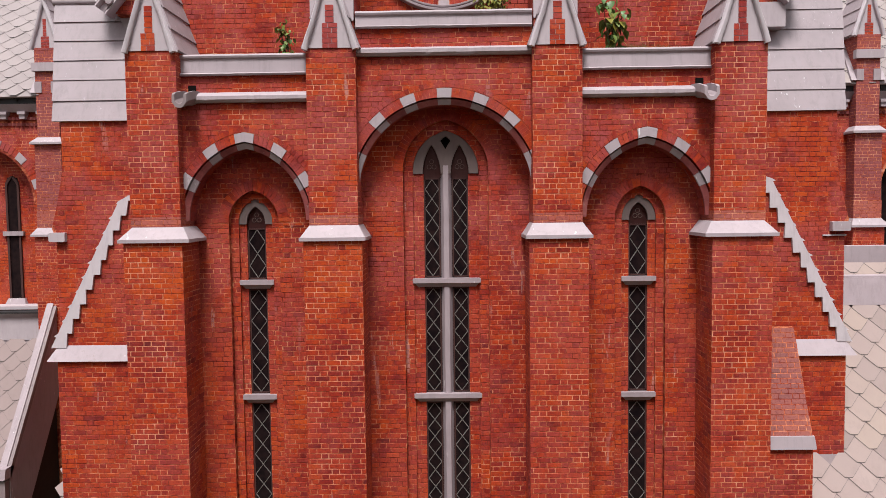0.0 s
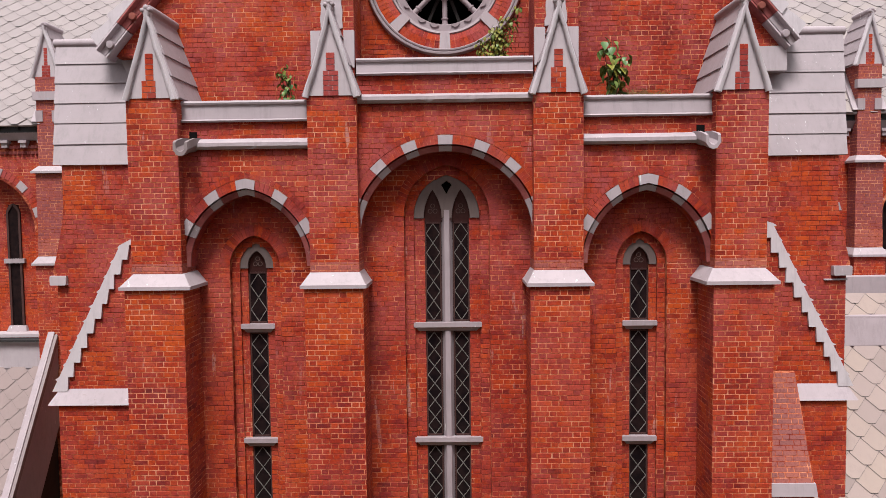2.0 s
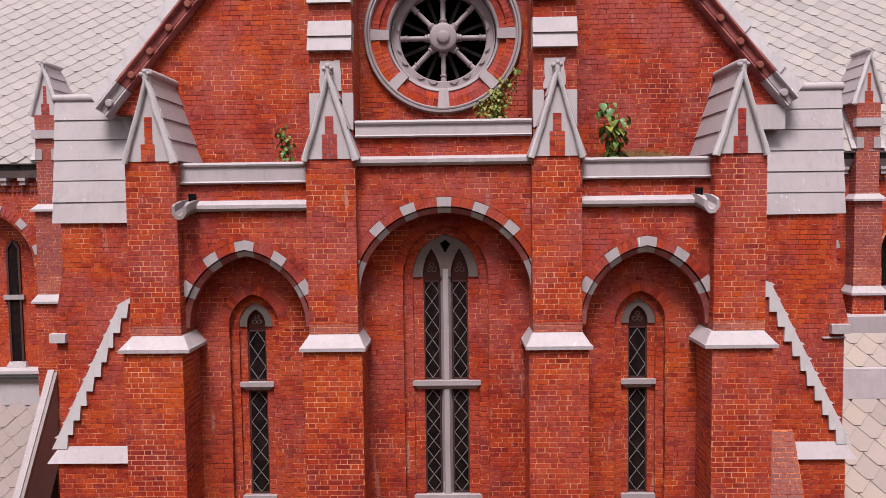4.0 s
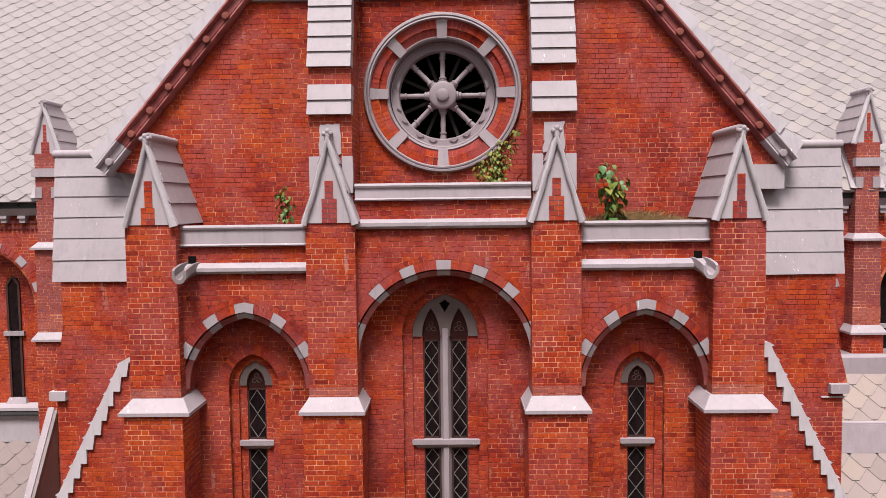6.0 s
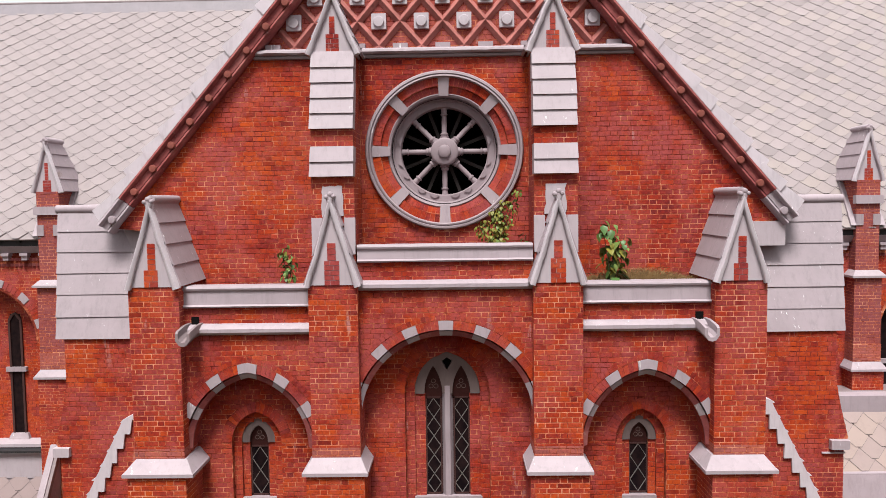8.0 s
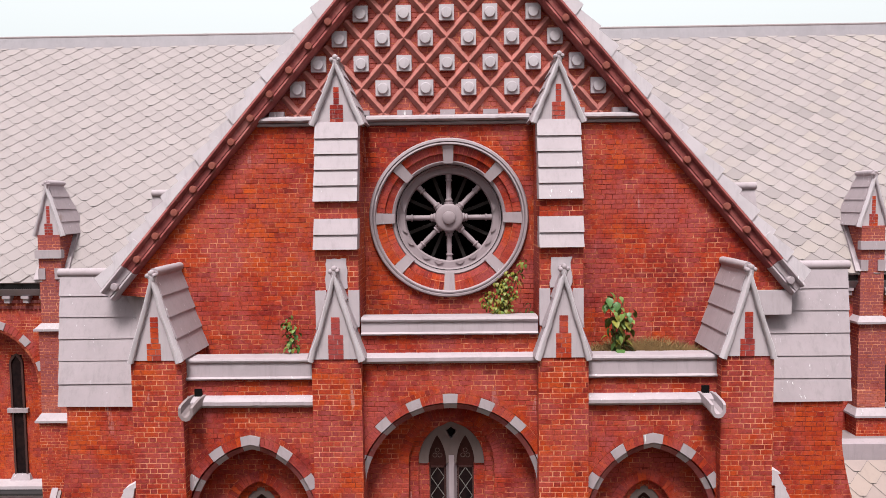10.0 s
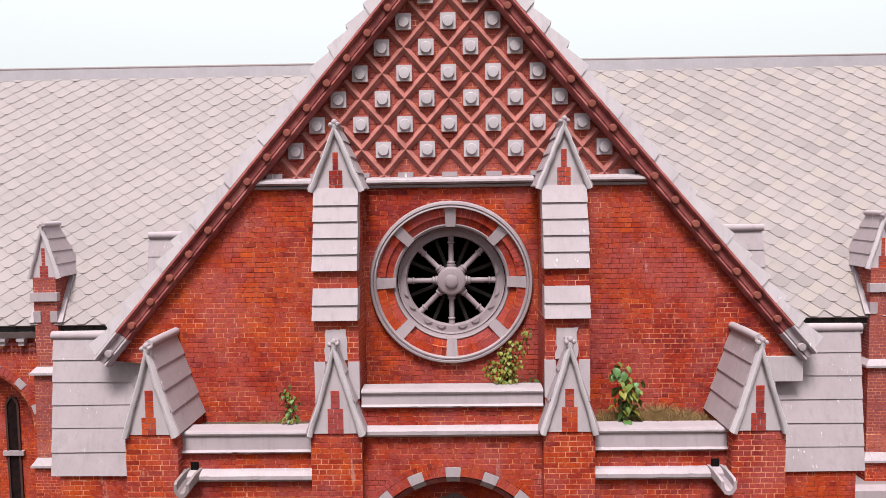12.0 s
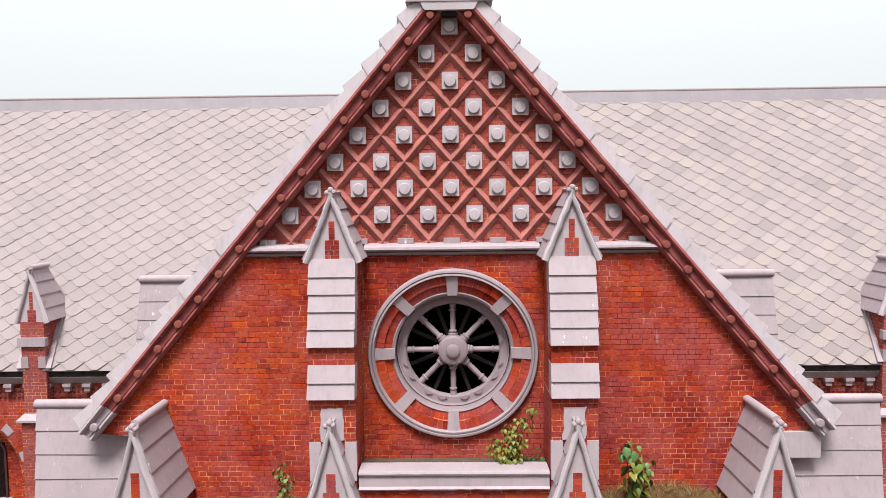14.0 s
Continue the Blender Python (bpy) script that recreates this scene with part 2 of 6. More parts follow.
def part(name, bm, material, parent=None, label="", smooth=False):
    me = bpy.data.meshes.new(name)
    bmesh.ops.recalc_face_normals(bm, faces=bm.faces[:])
    bm.to_mesh(me)
    bm.free()
    me.materials.append(material)
    if smooth:
        me.polygons.foreach_set("use_smooth", [True] * len(me.polygons))
        me.set_sharp_from_angle(angle=radians(42))
    ob = new(name, me)
    if parent is not None:
        adopt(ob, parent)
    if label:
        ob["label"] = label
    return ob


def hex8(bm, p, c=0.0):
    """A six-sided block. p: four corners below, then four above, in the same turn; c: the bevel."""
    p = [Vector(q) for q in p]
    if c <= 0:
        v = [bm.verts.new(q) for q in p]
        for f in ((0, 3, 2, 1), (4, 5, 6, 7), (0, 1, 5, 4), (1, 2, 6, 5), (2, 3, 7, 6), (3, 0, 4, 7)):
            bm.faces.new([v[i] for i in f])
        return
    near = {}
    for i in range(4):
        near[i] = ((i + 1) % 4, (i + 3) % 4, i + 4)
        near[i + 4] = (4 + (i + 1) % 4, 4 + (i + 3) % 4, i)
    v = []
    for i in range(8):
        for j in near[i]:
            e = p[j] - p[i]
            v.append(bm.verts.new(p[i] + e.normalized() * min(c, e.length * 0.45)))
    r = bmesh.ops.convex_hull(bm, input=v)
    junk = {g for g in r["geom_interior"] + r["geom_unused"] if isinstance(g, bmesh.types.BMVert)}
    if junk:
        bmesh.ops.delete(bm, geom=list(junk), context="VERTS")


def box(bm, x0, x1, y0, y1, z0, z1, c=0.0):
    hex8(bm, [(x0, y0, z0), (x1, y0, z0), (x1, y1, z0), (x0, y1, z0), (x0, y0, z1), (x1, y0, z1), (x1, y1, z1), (x0, y1, z1)], c)


def one(shape, *args, **kw):
    bm = bmesh.new()
    shape(bm, *args, **kw)
    return bm


def prism(bm, outer, holes, y0, y1):
    """A plate of the outline (x, z) with holes, from y0 to y1."""
    from mathutils.geometry import tessellate_polygon
    loops = [outer] + list(holes)
    tris = tessellate_polygon([[Vector((x, z, 0)) for x, z in lp] for lp in loops])
    flat = [q for lp in loops for q in lp]
    a = [bm.verts.new((x, y0, z)) for x, z in flat]
    b = [bm.verts.new((x, y1, z)) for x, z in flat]
    for t in tris:
        bm.faces.new([a[i] for i in t])
        bm.faces.new([b[i] for i in reversed(t)])
    k = 0
    for lp in loops:
        m = len(lp)
        for i in range(m):
            j = (i + 1) % m
            bm.faces.new((a[k + i], a[k + j], b[k + j], b[k + i]))
        k += m


def lathe(bm, origin, axis, profile, seg=24, closed=False):
    """Turns a profile of (radius, height) round an axis."""
    axis = Vector(axis).normalized()
    side = axis.orthogonal().normalized()
    other = axis.cross(side)
    rings = []
    for r, h in profile:
        rings.append([bm.verts.new(Vector(origin) + axis * h + (side * math.cos(2 * math.pi * i / seg) + other * math.sin(2 * math.pi * i / seg)) * r) for i in range(seg)])
    n = len(rings)
    for k in range(n if closed else n - 1):
        a, b = rings[k], rings[(k + 1) % n]
        for i in range(seg):
            j = (i + 1) % seg
            bm.faces.new((a[i], a[j], b[j], b[i]))
    if not closed:
        bm.faces.new(rings[0])
        bm.faces.new(list(reversed(rings[-1])))


def arch(cx, half, spring, e=0.0, off=0.0, n=12):
    """Points of a round or pointed arch from its left foot over the crown to its right foot."""
    r = half + e + off
    top = math.acos(e / r)
    left = [(cx + e - r * math.cos(top * i / n), spring + r * math.sin(top * i / n)) for i in range(n + 1)]
    return left + [(2 * cx - x, z) for x, z in reversed(left[:-1])]


def arch_half(half, spring, e, off, z):
    r = half + e + off
    d = z - spring
    if d <= 0:
        return half + off
    if d >= r:
        return 0.0
    return max(0.0, math.sqrt(r * r - d * d) - e)


COURSE, STRETCH, HEAD, JOINT = 0.0895, 0.236, 0.112, 0.0115
SHARED = {}


def shared_brick(w, h, mat):
    key = (round(w, 4), round(h, 4), mat.name)
    if key not in SHARED:
        bm = bmesh.new()
        q, d = 0.003, 0.0035
        a = [bm.verts.new(p) for p in ((-w / 2, 0.004, 0), (w / 2, 0.004, 0), (w / 2, 0.004, h), (-w / 2, 0.004, h))]
        b = [bm.verts.new(p) for p in ((q - w / 2, -d, q), (w / 2 - q, -d, q), (w / 2 - q, -d, h - q), (q - w / 2, -d, h - q))]
        bm.faces.new(b)
        bm.faces.new(list(reversed(a)))
        for i in range(4):
            bm.faces.new((a[i], a[(i + 1) % 4], b[(i + 1) % 4], b[i]))
        me = bpy.data.meshes.new("brick")
        bm.to_mesh(me)
        bm.free()
        me.materials.append(mat)
        SHARED[key] = me
    return SHARED[key]


def skin(parent, v0, v1, spans, origin=(0, 0, 0), u=(1, 0, 0), v=(0, 0, 1), n=(0, -1, 0), singles=0, pick=None, mat=None, seed=1, shift=0.0, name="brickwork", single_mat=None):
    """Courses of brick in Flemish bond on a wall's face. spans(v): the stretches (a, b) of brick at that height."""
    rng = random.Random(seed)
    O, U, V, N = Vector(origin), Vector(u), Vector(v), Vector(n)
    turn = Matrix((U, -N, V)).transposed().to_4x4()
    verts, faces, left = [], [], singles
    k = math.floor(v0 / COURSE)
    while k * COURSE < v1 - 0.02:
        lo, hi = max(v0, k * COURSE), min(v1, (k + 1) * COURSE - JOINT)
        row = k
        k += 1
        if hi - lo < 0.015:
            continue
        sb, st = spans(lo), spans(hi)
        if len(sb) != len(st):
            sb = st = spans((lo + hi) / 2)
        for (b0, b1), (t0, t1) in zip(sb, st):
            if min(b1 - b0, t1 - t0) < 0.0 and max(b1 - b0, t1 - t0) < 0.02:
                continue
            unit = STRETCH + HEAD + 2 * JOINT
            x = math.floor(min(b0, t0) / unit) * unit - unit + (unit / 2 if row % 2 else 0.0) + shift + rng.uniform(-0.02, 0.02)
            kind = 0
            while x < max(b1, t1):
                w = (HEAD if kind else STRETCH) + rng.uniform(-0.006, 0.006)
                x0, x1 = x, x + w
                x += w + JOINT
                kind = 1 - kind
                p = [max(x0, b0), min(x1, b1), max(x0, t0), min(x1, t1)]
                if p[1] - p[0] < 0.012 and p[3] - p[2] < 0.012:
                    continue
                full = x0 > max(b0, t0) and x1 < min(b1, t1) and hi - lo > 0.07
                if full and left > 0 and (pick is None or pick((x0 + x1) / 2, lo)):
                    ob = new("brick", shared_brick(HEAD if w < 0.17 else STRETCH, COURSE - JOINT, single_mat or BRICK_OBJ))
                    ob.matrix_basis = Matrix.Translation(O + U * (x0 + x1) / 2 + V * lo + N * rng.uniform(-0.001, 0.001)) @ turn @ pose(0, 0, 0, 0, rng.uniform(-0.5, 0.5), 0)
                    adopt(ob, parent)
                    left -= 1
                    continue
                p[1], p[3] = max(p[1], p[0] + 0.002), max(p[3], p[2] + 0.002)
                q, d = 0.003, 0.0035 + rng.uniform(-0.0012, 0.0015)
                jz = rng.uniform(-0.002, 0.002)
                base = len(verts)
                for a, b, c in ((p[0], lo, -0.003), (p[1], lo, -0.003), (p[3], hi, -0.003), (p[2], hi, -0.003),
                                (p[0] + q, lo + q + jz, d), (p[1] - q, lo + q + jz, d), (p[3] - q, hi - q + jz, d), (p[2] + q, hi - q + jz, d)):
                    verts.append(O + U * (a + rng.uniform(-0.003, 0.003)) + V * (b + rng.uniform(-0.0025, 0.0025)) + N * c)
                faces += [tuple(base + i for i in f) for f in ((4, 5, 6, 7), (0, 1, 5, 4), (1, 2, 6, 5), (2, 3, 7, 6), (3, 0, 4, 7))]
    if verts:
        me = bpy.data.meshes.new(name)
        me.from_pydata(verts, [], faces)
        me.materials.append(mat or BRICK)
        ob = new(name, me)
        adopt(ob, parent)
        tagged(ob, kind="stuff")
    return left

# ---- plan ----
Y_GABLE, Y_LATTICE, Y_ARCADE, Y_RECESS, Y_SIDE = 13.60, 13.74, 12.58, 13.035, 13.33
Y_LOW, Y_SHAFT = 12.22, 12.38
RAKE = 1.167          # rise of the gable's slope
WALL_TOP = 19.80      # where the gable wall's edges would meet
STRING = 15.76        # string course under the lattice
C_SPRING, C_HALF, C_E = 9.27, 1.50, 0.0
S_X, S_SPRING, S_HALF, S_E = 3.45, 8.82, 1.02, 0.25


def wall(name, label, bm, material=None):
    ob = part(name, bm, material or MORTAR)
    return tagged(ob, label, "wall", kind="structure")


# ---- ground ----
bm = bmesh.new()
bmesh.ops.create_grid(bm, x_segments=24, y_segments=24, size=1500)
ground = part("ground", bm, GROUND)
tagged(ground, "dry trodden lawn round the church", "ground", kind="structure")

# ---- unseen plain wall, added behind the camera to hold back low sky light ----
wall("wall_yard", "plain brick wall added out of view to block low sky", one(box, -34, 34, -9.0, -8.4, 0, 16.5), BRICK)

# ---- gable wall with its rose opening ----
ROSE = (0.0, 14.01)


def circle(r, n=64):
    return [(ROSE[0] + r * math.cos(2 * math.pi * i / n), ROSE[1] + r * math.sin(2 * math.pi * i / n)) for i in range(n)]


foot_x = (WALL_TOP - 12.66) / RAKE
str_x = (WALL_TOP - STRING) / RAKE
bm = one(prism, [(-5.45, 0), (5.45, 0), (5.45, 12.60), (foot_x, 12.66), (str_x, STRING), (-str_x, STRING), (-foot_x, 12.66), (-5.45, 12.60)], [circle(1.27)], Y_GABLE, 14.15)
wall_gable = wall("wall_gable", "tall red brick gable wall with a round window", bm)
bm = one(prism, [(-str_x, STRING), (str_x, STRING), (0, WALL_TOP)], [], Y_LATTICE, 14.15)
wall_lattice = wall("wall_lattice", "red brick gable head behind a diamond lattice", bm)


def gable_spans(z):
    half = (WALL_TOP - z) / RAKE
    if z > STRING - 0.05:
        return [(-half, half)]
    r2 = 1.45 ** 2 - (z - ROSE[1]) ** 2
    lim = half if z > 12.62 else 5.44
    cut = math.sqrt(r2) if r2 > 0 else 0.0
    out = []
    for s in (-1, 1):
        # between window and strip, and outside the strip
        a = (cut, 1.53) if s > 0 else (-1.53, -cut)
        b = (2.27, lim) if s > 0 else (-lim, -2.27)
        out += [a, b]
    return sorted(out)


skin(wall_gable, 11.5, STRING, gable_spans, (0, Y_GABLE, 0), singles=300, pick=lambda x, z: 2.3 < x < 5.0 and z > 12.0, seed=3)
skin(wall_lattice, STRING, WALL_TOP - 0.1, gable_spans, (0, Y_LATTICE, 0), singles=150, pick=lambda x, z: abs(x) < 1.2, mat=BRICK_ROSE, seed=4, single_mat=BRICK_ROSE_OBJ)

# ---- arcade wall with three arches ----
top_c, top_s = 11.60, 10.86
left_arch = arch(-S_X, S_HALF, S_SPRING, S_E, 0.128)
mid_arch = arch(0, C_HALF, C_SPRING, C_E, 0.128)
right_arch = arch(S_X, S_HALF, S_SPRING, S_E, 0.128)
SG, CG = S_HALF + 0.128, C_HALF + 0.128
outline = [(-5.3, 8.3), (-S_X - SG, 8.3)] + left_arch + [(-S_X + SG, 8.3), (-CG, 8.3)] + mid_arch + [(CG, 8.3), (S_X - SG, 8.3)] + right_arch + [(S_X + SG, 8.3), (5.3, 8.3), (5.3, 10.86), (1.9, 10.86), (1.9, 11.6), (-1.9, 11.6), (-1.9, 10.86), (-5.3, 10.86)]
bm = one(prism, outline, [], Y_ARCADE, Y_RECESS + 0.02)
wall_arcade = wall("wall_arcade", "red brick arcade wall with three arches", bm)
RING, HOOD = 0.272, 0.382


def arcade_spans(z):
    c = arch_half(C_HALF, C_SPRING, C_E, HOOD - 0.05, z)
    s = arch_half(S_HALF, S_SPRING, S_E, HOOD - 0.05, z)
    out = []
    if z > 9.0:
        out += [(-1.52, -c), (c, 1.52)]
    for sg in (-1, 1):
        for a, b in ((2.27, S_X - s), (S_X + s, 4.55)):
            if z < 10.87:
                out.append((a, b) if sg > 0 else (-b, -a))
    return sorted(out)


skin(wall_arcade, 8.9, 11.6, arcade_spans, (0, Y_ARCADE, 0), singles=300, pick=lambda x, z: abs(x) < 4.4 and z > 9.9, seed=5)


def voussoirs(parent, cx, half, spring, e, stones, count, y):
    """The ring of an arch: brick voussoirs with pale stones among them, over a chamfered inner order."""
    def at(off, g, yy):
        """g runs from the left foot (-1) over the crown (0) to the right foot (1)."""
        r = half + e + off
        a = math.acos(e / r) * (1 - abs(g))
        return Vector((cx + (1 if g >= 0 else -1) * (r * math.cos(a) - e), yy, spring + r * math.sin(a)))

    def wedge(name, g0, g1, lo, hi, ya, yb, back, mat):
        """A curved block; ya, yb: the front at its lower and upper edge."""
        gs = sorted({g0, g1} | ({0.0} if g0 < 0 < g1 else set()) | {g0 + (g1 - g0) * i / 4 for i in range(1, 4) if g1 - g0 > 1.5 / count})
        bm = bmesh.new()
        rings = [[bm.verts.new(p) for p in (at(lo, g, ya), at(lo, g, back), at(hi, g, back), at(hi, g, yb))] for g in gs]
        for p, q in zip(rings, rings[1:]):
            for i in range(4):
                bm.faces.new((p[i], p[(i + 1) % 4], q[(i + 1) % 4], q[i]))
        bm.faces.new(rings[0])
        bm.faces.new(list(reversed(rings[-1])))
        part(name, bm, mat, parent)

    runs = []
    for a, b in stones:
        lo, hi = 1 - b / count, 1 - a / count
        runs += [(-hi, hi)] if b == count else [(-hi, -lo), (lo, hi)]
    if any(b == count for a, b in stones):
        k = [1 - a / count for a, b in stones if b == count][0]
        runs = [r for r in runs if r[1] - r[0] < 0.9 and not (abs(r[0]) == k and r != (-k, k))]
    gap = 0.05 / count
    for i in range(count):
        p, q = i * 2 / count - 1, (i + 1) * 2 / count - 1
        wedge("soffit_brick", p + gap, q - gap, 0.012, 0.125, y + 0.132, y + 0.132, y + 0.47, BRICK_OBJ)
    for g0, g1 in runs:
        wedge("stone", g0 + gap, g1 - gap, 0.112, RING, y - 0.018, y - 0.018, y + 0.2, GREY_LIGHT)
        wedge("stone", g0 + gap, g1 - gap, 0.0, 0.092, y + 0.075, y + 0.022, y + 0.13, GREY_LIGHT)
    edges = sorted([-1.0, 1.0] + [v for r in runs for v in r])
    for g0, g1 in zip(edges, edges[1:]):
        mid = (g0 + g1) / 2
        if g1 - g0 < 1e-4 or any(a < mid < b for a, b in runs):
            continue
        n = max(1, round((g1 - g0) * count))
        for i in range(n):
            p, q = g0 + (g1 - g0) * i / n, g0 + (g1 - g0) * (i + 1) / n
            wedge("brick", p + gap, q - gap, 0.118, RING, y - 0.008, y - 0.008, y + 0.2, BRICK_OBJ)
        n = max(1, round((g1 - g0) * count / 3))
        for i in range(n):
            p, q = g0 + (g1 - g0) * i / n, g0 + (g1 - g0) * (i + 1) / n
            wedge("brick", p + gap * 0.4, q - gap * 0.4, 0.0, 0.092, y + 0.075, y + 0.022, y + 0.13, RED_MOULD)


voussoirs(wall_arcade, 0, C_HALF, C_SPRING, C_E, [(0, 12), (20, 24), (30, 34), (40, 42)], 42, Y_ARCADE)
for s in (-1, 1):
    voussoirs(wall_arcade, s * S_X, S_HALF, S_SPRING, S_E, [(7, 10), (15, 18), (22, 24)], 24, Y_ARCADE)


def header_ring(parent, cx, half, spring, e, y, f_lo):
    """A thin outer ring of headers flush with the wall."""
    for side in (-1, 1):
        def at(off, f, yy):
            r = half + e + off
            a = math.acos(e / r) * f
            return (cx + side * (r * math.cos(a) - e), yy, spring + r * math.sin(a))
        n = int((half + HOOD) * 1.55 / 0.086)
        for i in range(n):
            f0, f1 = (i + 0.06) / n, (i + 0.94) / n
            if f0 < f_lo:
                continue
            y0 = y - 0.007
            part("brick", one(hex8, [at(RING + 0.012, f0, y0), at(RING + 0.012, f1, y0), at(RING + 0.012, f1, y + 0.03), at(RING + 0.012, f0, y + 0.03), at(HOOD - 0.012, f0, y0), at(HOOD - 0.012, f1, y0), at(HOOD - 0.012, f1, y + 0.03), at(HOOD - 0.012, f0, y + 0.03)], 0.004), BRICK_OBJ, parent)


header_ring(wall_arcade, 0, C_HALF, C_SPRING, C_E, Y_ARCADE, 0.3)
for s in (-1, 1):
    header_ring(wall_arcade, s * S_X, S_HALF, S_SPRING, S_E, Y_ARCADE, 0.3)

# ---- recess wall behind the arches, with stepped window openings ----
W_MID = dict(cx=0.0, half=0.40, spring=9.66, e=0.15)
W_SIDE = dict(cx=S_X, half=0.17, spring=8.79, e=0.12)


def lancet_outline(w, grow, foot, n=8):
    a = arch(w["cx"], w["half"], w["spring"], w["e"], grow, n)
    return [(a[0][0], foot)] + a + [(a[-1][0], foot)]


def mirrored(w):
    return dict(w, cx=-w["cx"])


WINDOWS = [mirrored(W_SIDE), W_MID, W_SIDE]
bm = one(prism, [(-5.0, 0), (5.0, 0), (5.0, 11.0), (-5.0, 11.0)], [lancet_outline(w, 0.36 if w is W_MID else 0.28, 2.4) for w in WINDOWS], Y_RECESS, 13.145)
wall_recess = wall("wall_recess", "shaded red brick wall inside the arches", bm)
bm = one(prism, [(-4.9, 0), (4.9, 0), (4.9, 11.0), (-4.9, 11.0)], [lancet_outline(w, 0.19 if w is W_MID else 0.135, 2.5) for w in WINDOWS], 13.149, 13.5)
wall_reveal = wall("wall_reveal", "red brick window reveals", bm)


def recess_spans(grow_mid, grow_side, lo, hi):
    def f(z):
        out, x = [], lo
        for w in WINDOWS:
            h = arch_half(w["half"], w["spring"], w["e"], grow_mid if w is W_MID else grow_side, z) if z > 2.4 else 0
            if h > 0:
                out.append((x, w["cx"] - h))
                x = w["cx"] + h
        out.append((x, hi))
        return out
    return f


def within_arches(z):
    c, s = arch_half(C_HALF, C_SPRING, C_E, 0, z), arch_half(S_HALF, S_SPRING, S_E, 0, z)
    return c + 0.05, s + 0.05


def recess_bricks(z):
    out = []
    c, s = within_arches(z)
    for a, b in recess_spans(0.53 if z > W_MID["spring"] else 0.36, 0.47 if z > W_SIDE["spring"] else 0.28, -5, 5)(z):
        for cx, h in ((-S_X, s), (0, c), (S_X, s)):
            p, q = max(a, cx - h), min(b, cx + h)
            if q - p > 0.01:
                out.append((p, q))
    return out


def recess_low(z):
    out = []
    for a, b in recess_spans(0.36, 0.28, -5, 5)(z):
        for cx, h in ((-S_X, 1.1), (0, 1.52), (S_X, 1.1)):
            p, q = max(a, cx - h), min(b, cx + h)
            if q - p > 0.01:
                out.append((p, q))
    return out


skin(wall_recess, 0.0, 8.72, recess_low, (0, Y_RECESS, 0), singles=300, pick=lambda x, z: abs(x) < 1.5 and z > 5.0, seed=6)
skin(wall_recess, 8.72, 10.85, recess_bricks, (0, Y_RECESS, 0), seed=7)


def reveal_spans(z):
    out = []
    for w in WINDOWS:
        big = arch_half(w["half"], w["spring"], w["e"], 0.36 if w is W_MID else 0.28, z)
        gap = arch_half(w["half"], w["spring"], w["e"], 0.19 if w is W_MID else 0.135, z)
        if gap > 0:
            out += [(w["cx"] - big, w["cx"] - gap), (w["cx"] + gap, w["cx"] + big)]
        elif big > 0:
            out.append((w["cx"] - big, w["cx"] + big))
    return [p for p in out if p[1] - p[0] > 0.02]


skin(wall_reveal, 2.6, 10.6, reveal_spans, (0, 13.149, 0), seed=8)
for w in WINDOWS:
    # rowlock ring round the window head
    gi, go = (0.36, 0.53) if w is W_MID else (0.28, 0.47)
    cnt = 20 if w is W_MID else 12
    for side in (-1, 1):
        for i in range(cnt):
            def at(off, f, yy):
                r = w["half"] + w["e"] + off
                a = math.acos(w["e"] / r) * f
                return (w["cx"] + side * (r * math.cos(a) - w["e"]), yy, w["spring"] + r * math.sin(a))
            f0, f1 = (i + 0.05) / cnt, (i + 0.95) / cnt
            y0 = Y_RECESS - 0.008
            part("brick", one(hex8, [at(gi, f0, y0), at(gi, f1, y0), at(gi, f1, y0 + 0.05), at(gi, f0, y0 + 0.05), at(go, f0, y0), at(go, f1, y0), at(go, f1, y0 + 0.05), at(go, f0, y0 + 0.05)], 0.004), BRICK_OBJ, wall_recess)


# ---- lancet windows ----
def light(win, x0, x1, z0, z1, y):
    """One rectangular glazed panel: iron frame, dark pane and diamond cames."""
    bm = bmesh.new()
    t = 0.026
    for a in ((x0, x0 + t, z0, z1), (x1 - t, x1, z0, z1), (x0, x1, z0, z0 + t), (x0, x1, z1 - t, z1)):
        box(bm, a[0], a[1], y, y + 0.04, a[2], a[3])
    part("window_frame", bm, FRAME, win, "dark rusty iron frame")
    pane = part("pane", one(box, x0 + t * 0.6, x1 - t * 0.6, y + 0.018, y + 0.026, z0 + t * 0.6, z1 - t * 0.6), GLASS, win, "dark leaded glass")
    bm = bmesh.new()
    ix0, ix1, iz0, iz1 = x0 + t, x1 - t, z0 + t, z1 - t
    w = ix1 - ix0
    n = max(1, round((iz1 - iz0) / (w * 1.32)))
    h = (iz1 - iz0) / n
    r = 0.006
    cx = (ix0 + ix1) / 2
    for i in range(n):
        b, m, tp = iz0 + i * h, iz0 + (i + 0.5) * h, iz0 + (i + 1) * h
        for p, q in (((cx, b), (ix0, m)), ((cx, b), (ix1, m)), ((ix0, m), (cx, tp)), ((ix1, m), (cx, tp))):
            d = Vector((q[0] - p[0], 0, q[1] - p[1])).normalized()
            k = Vector((-d.z, 0, d.x)) * r
            a, c = Vector((p[0], y + 0.004, p[1])), Vector((q[0], y + 0.004, q[1]))
            o = Vector((0, 0.014, 0))
            hex8(bm, [a - k, a + k, a + k + o, a - k + o, c - k, c + k, c + k + o, c - k + o])
    part("came", bm, LEAD, pane, "light grey lead cames in diamonds")


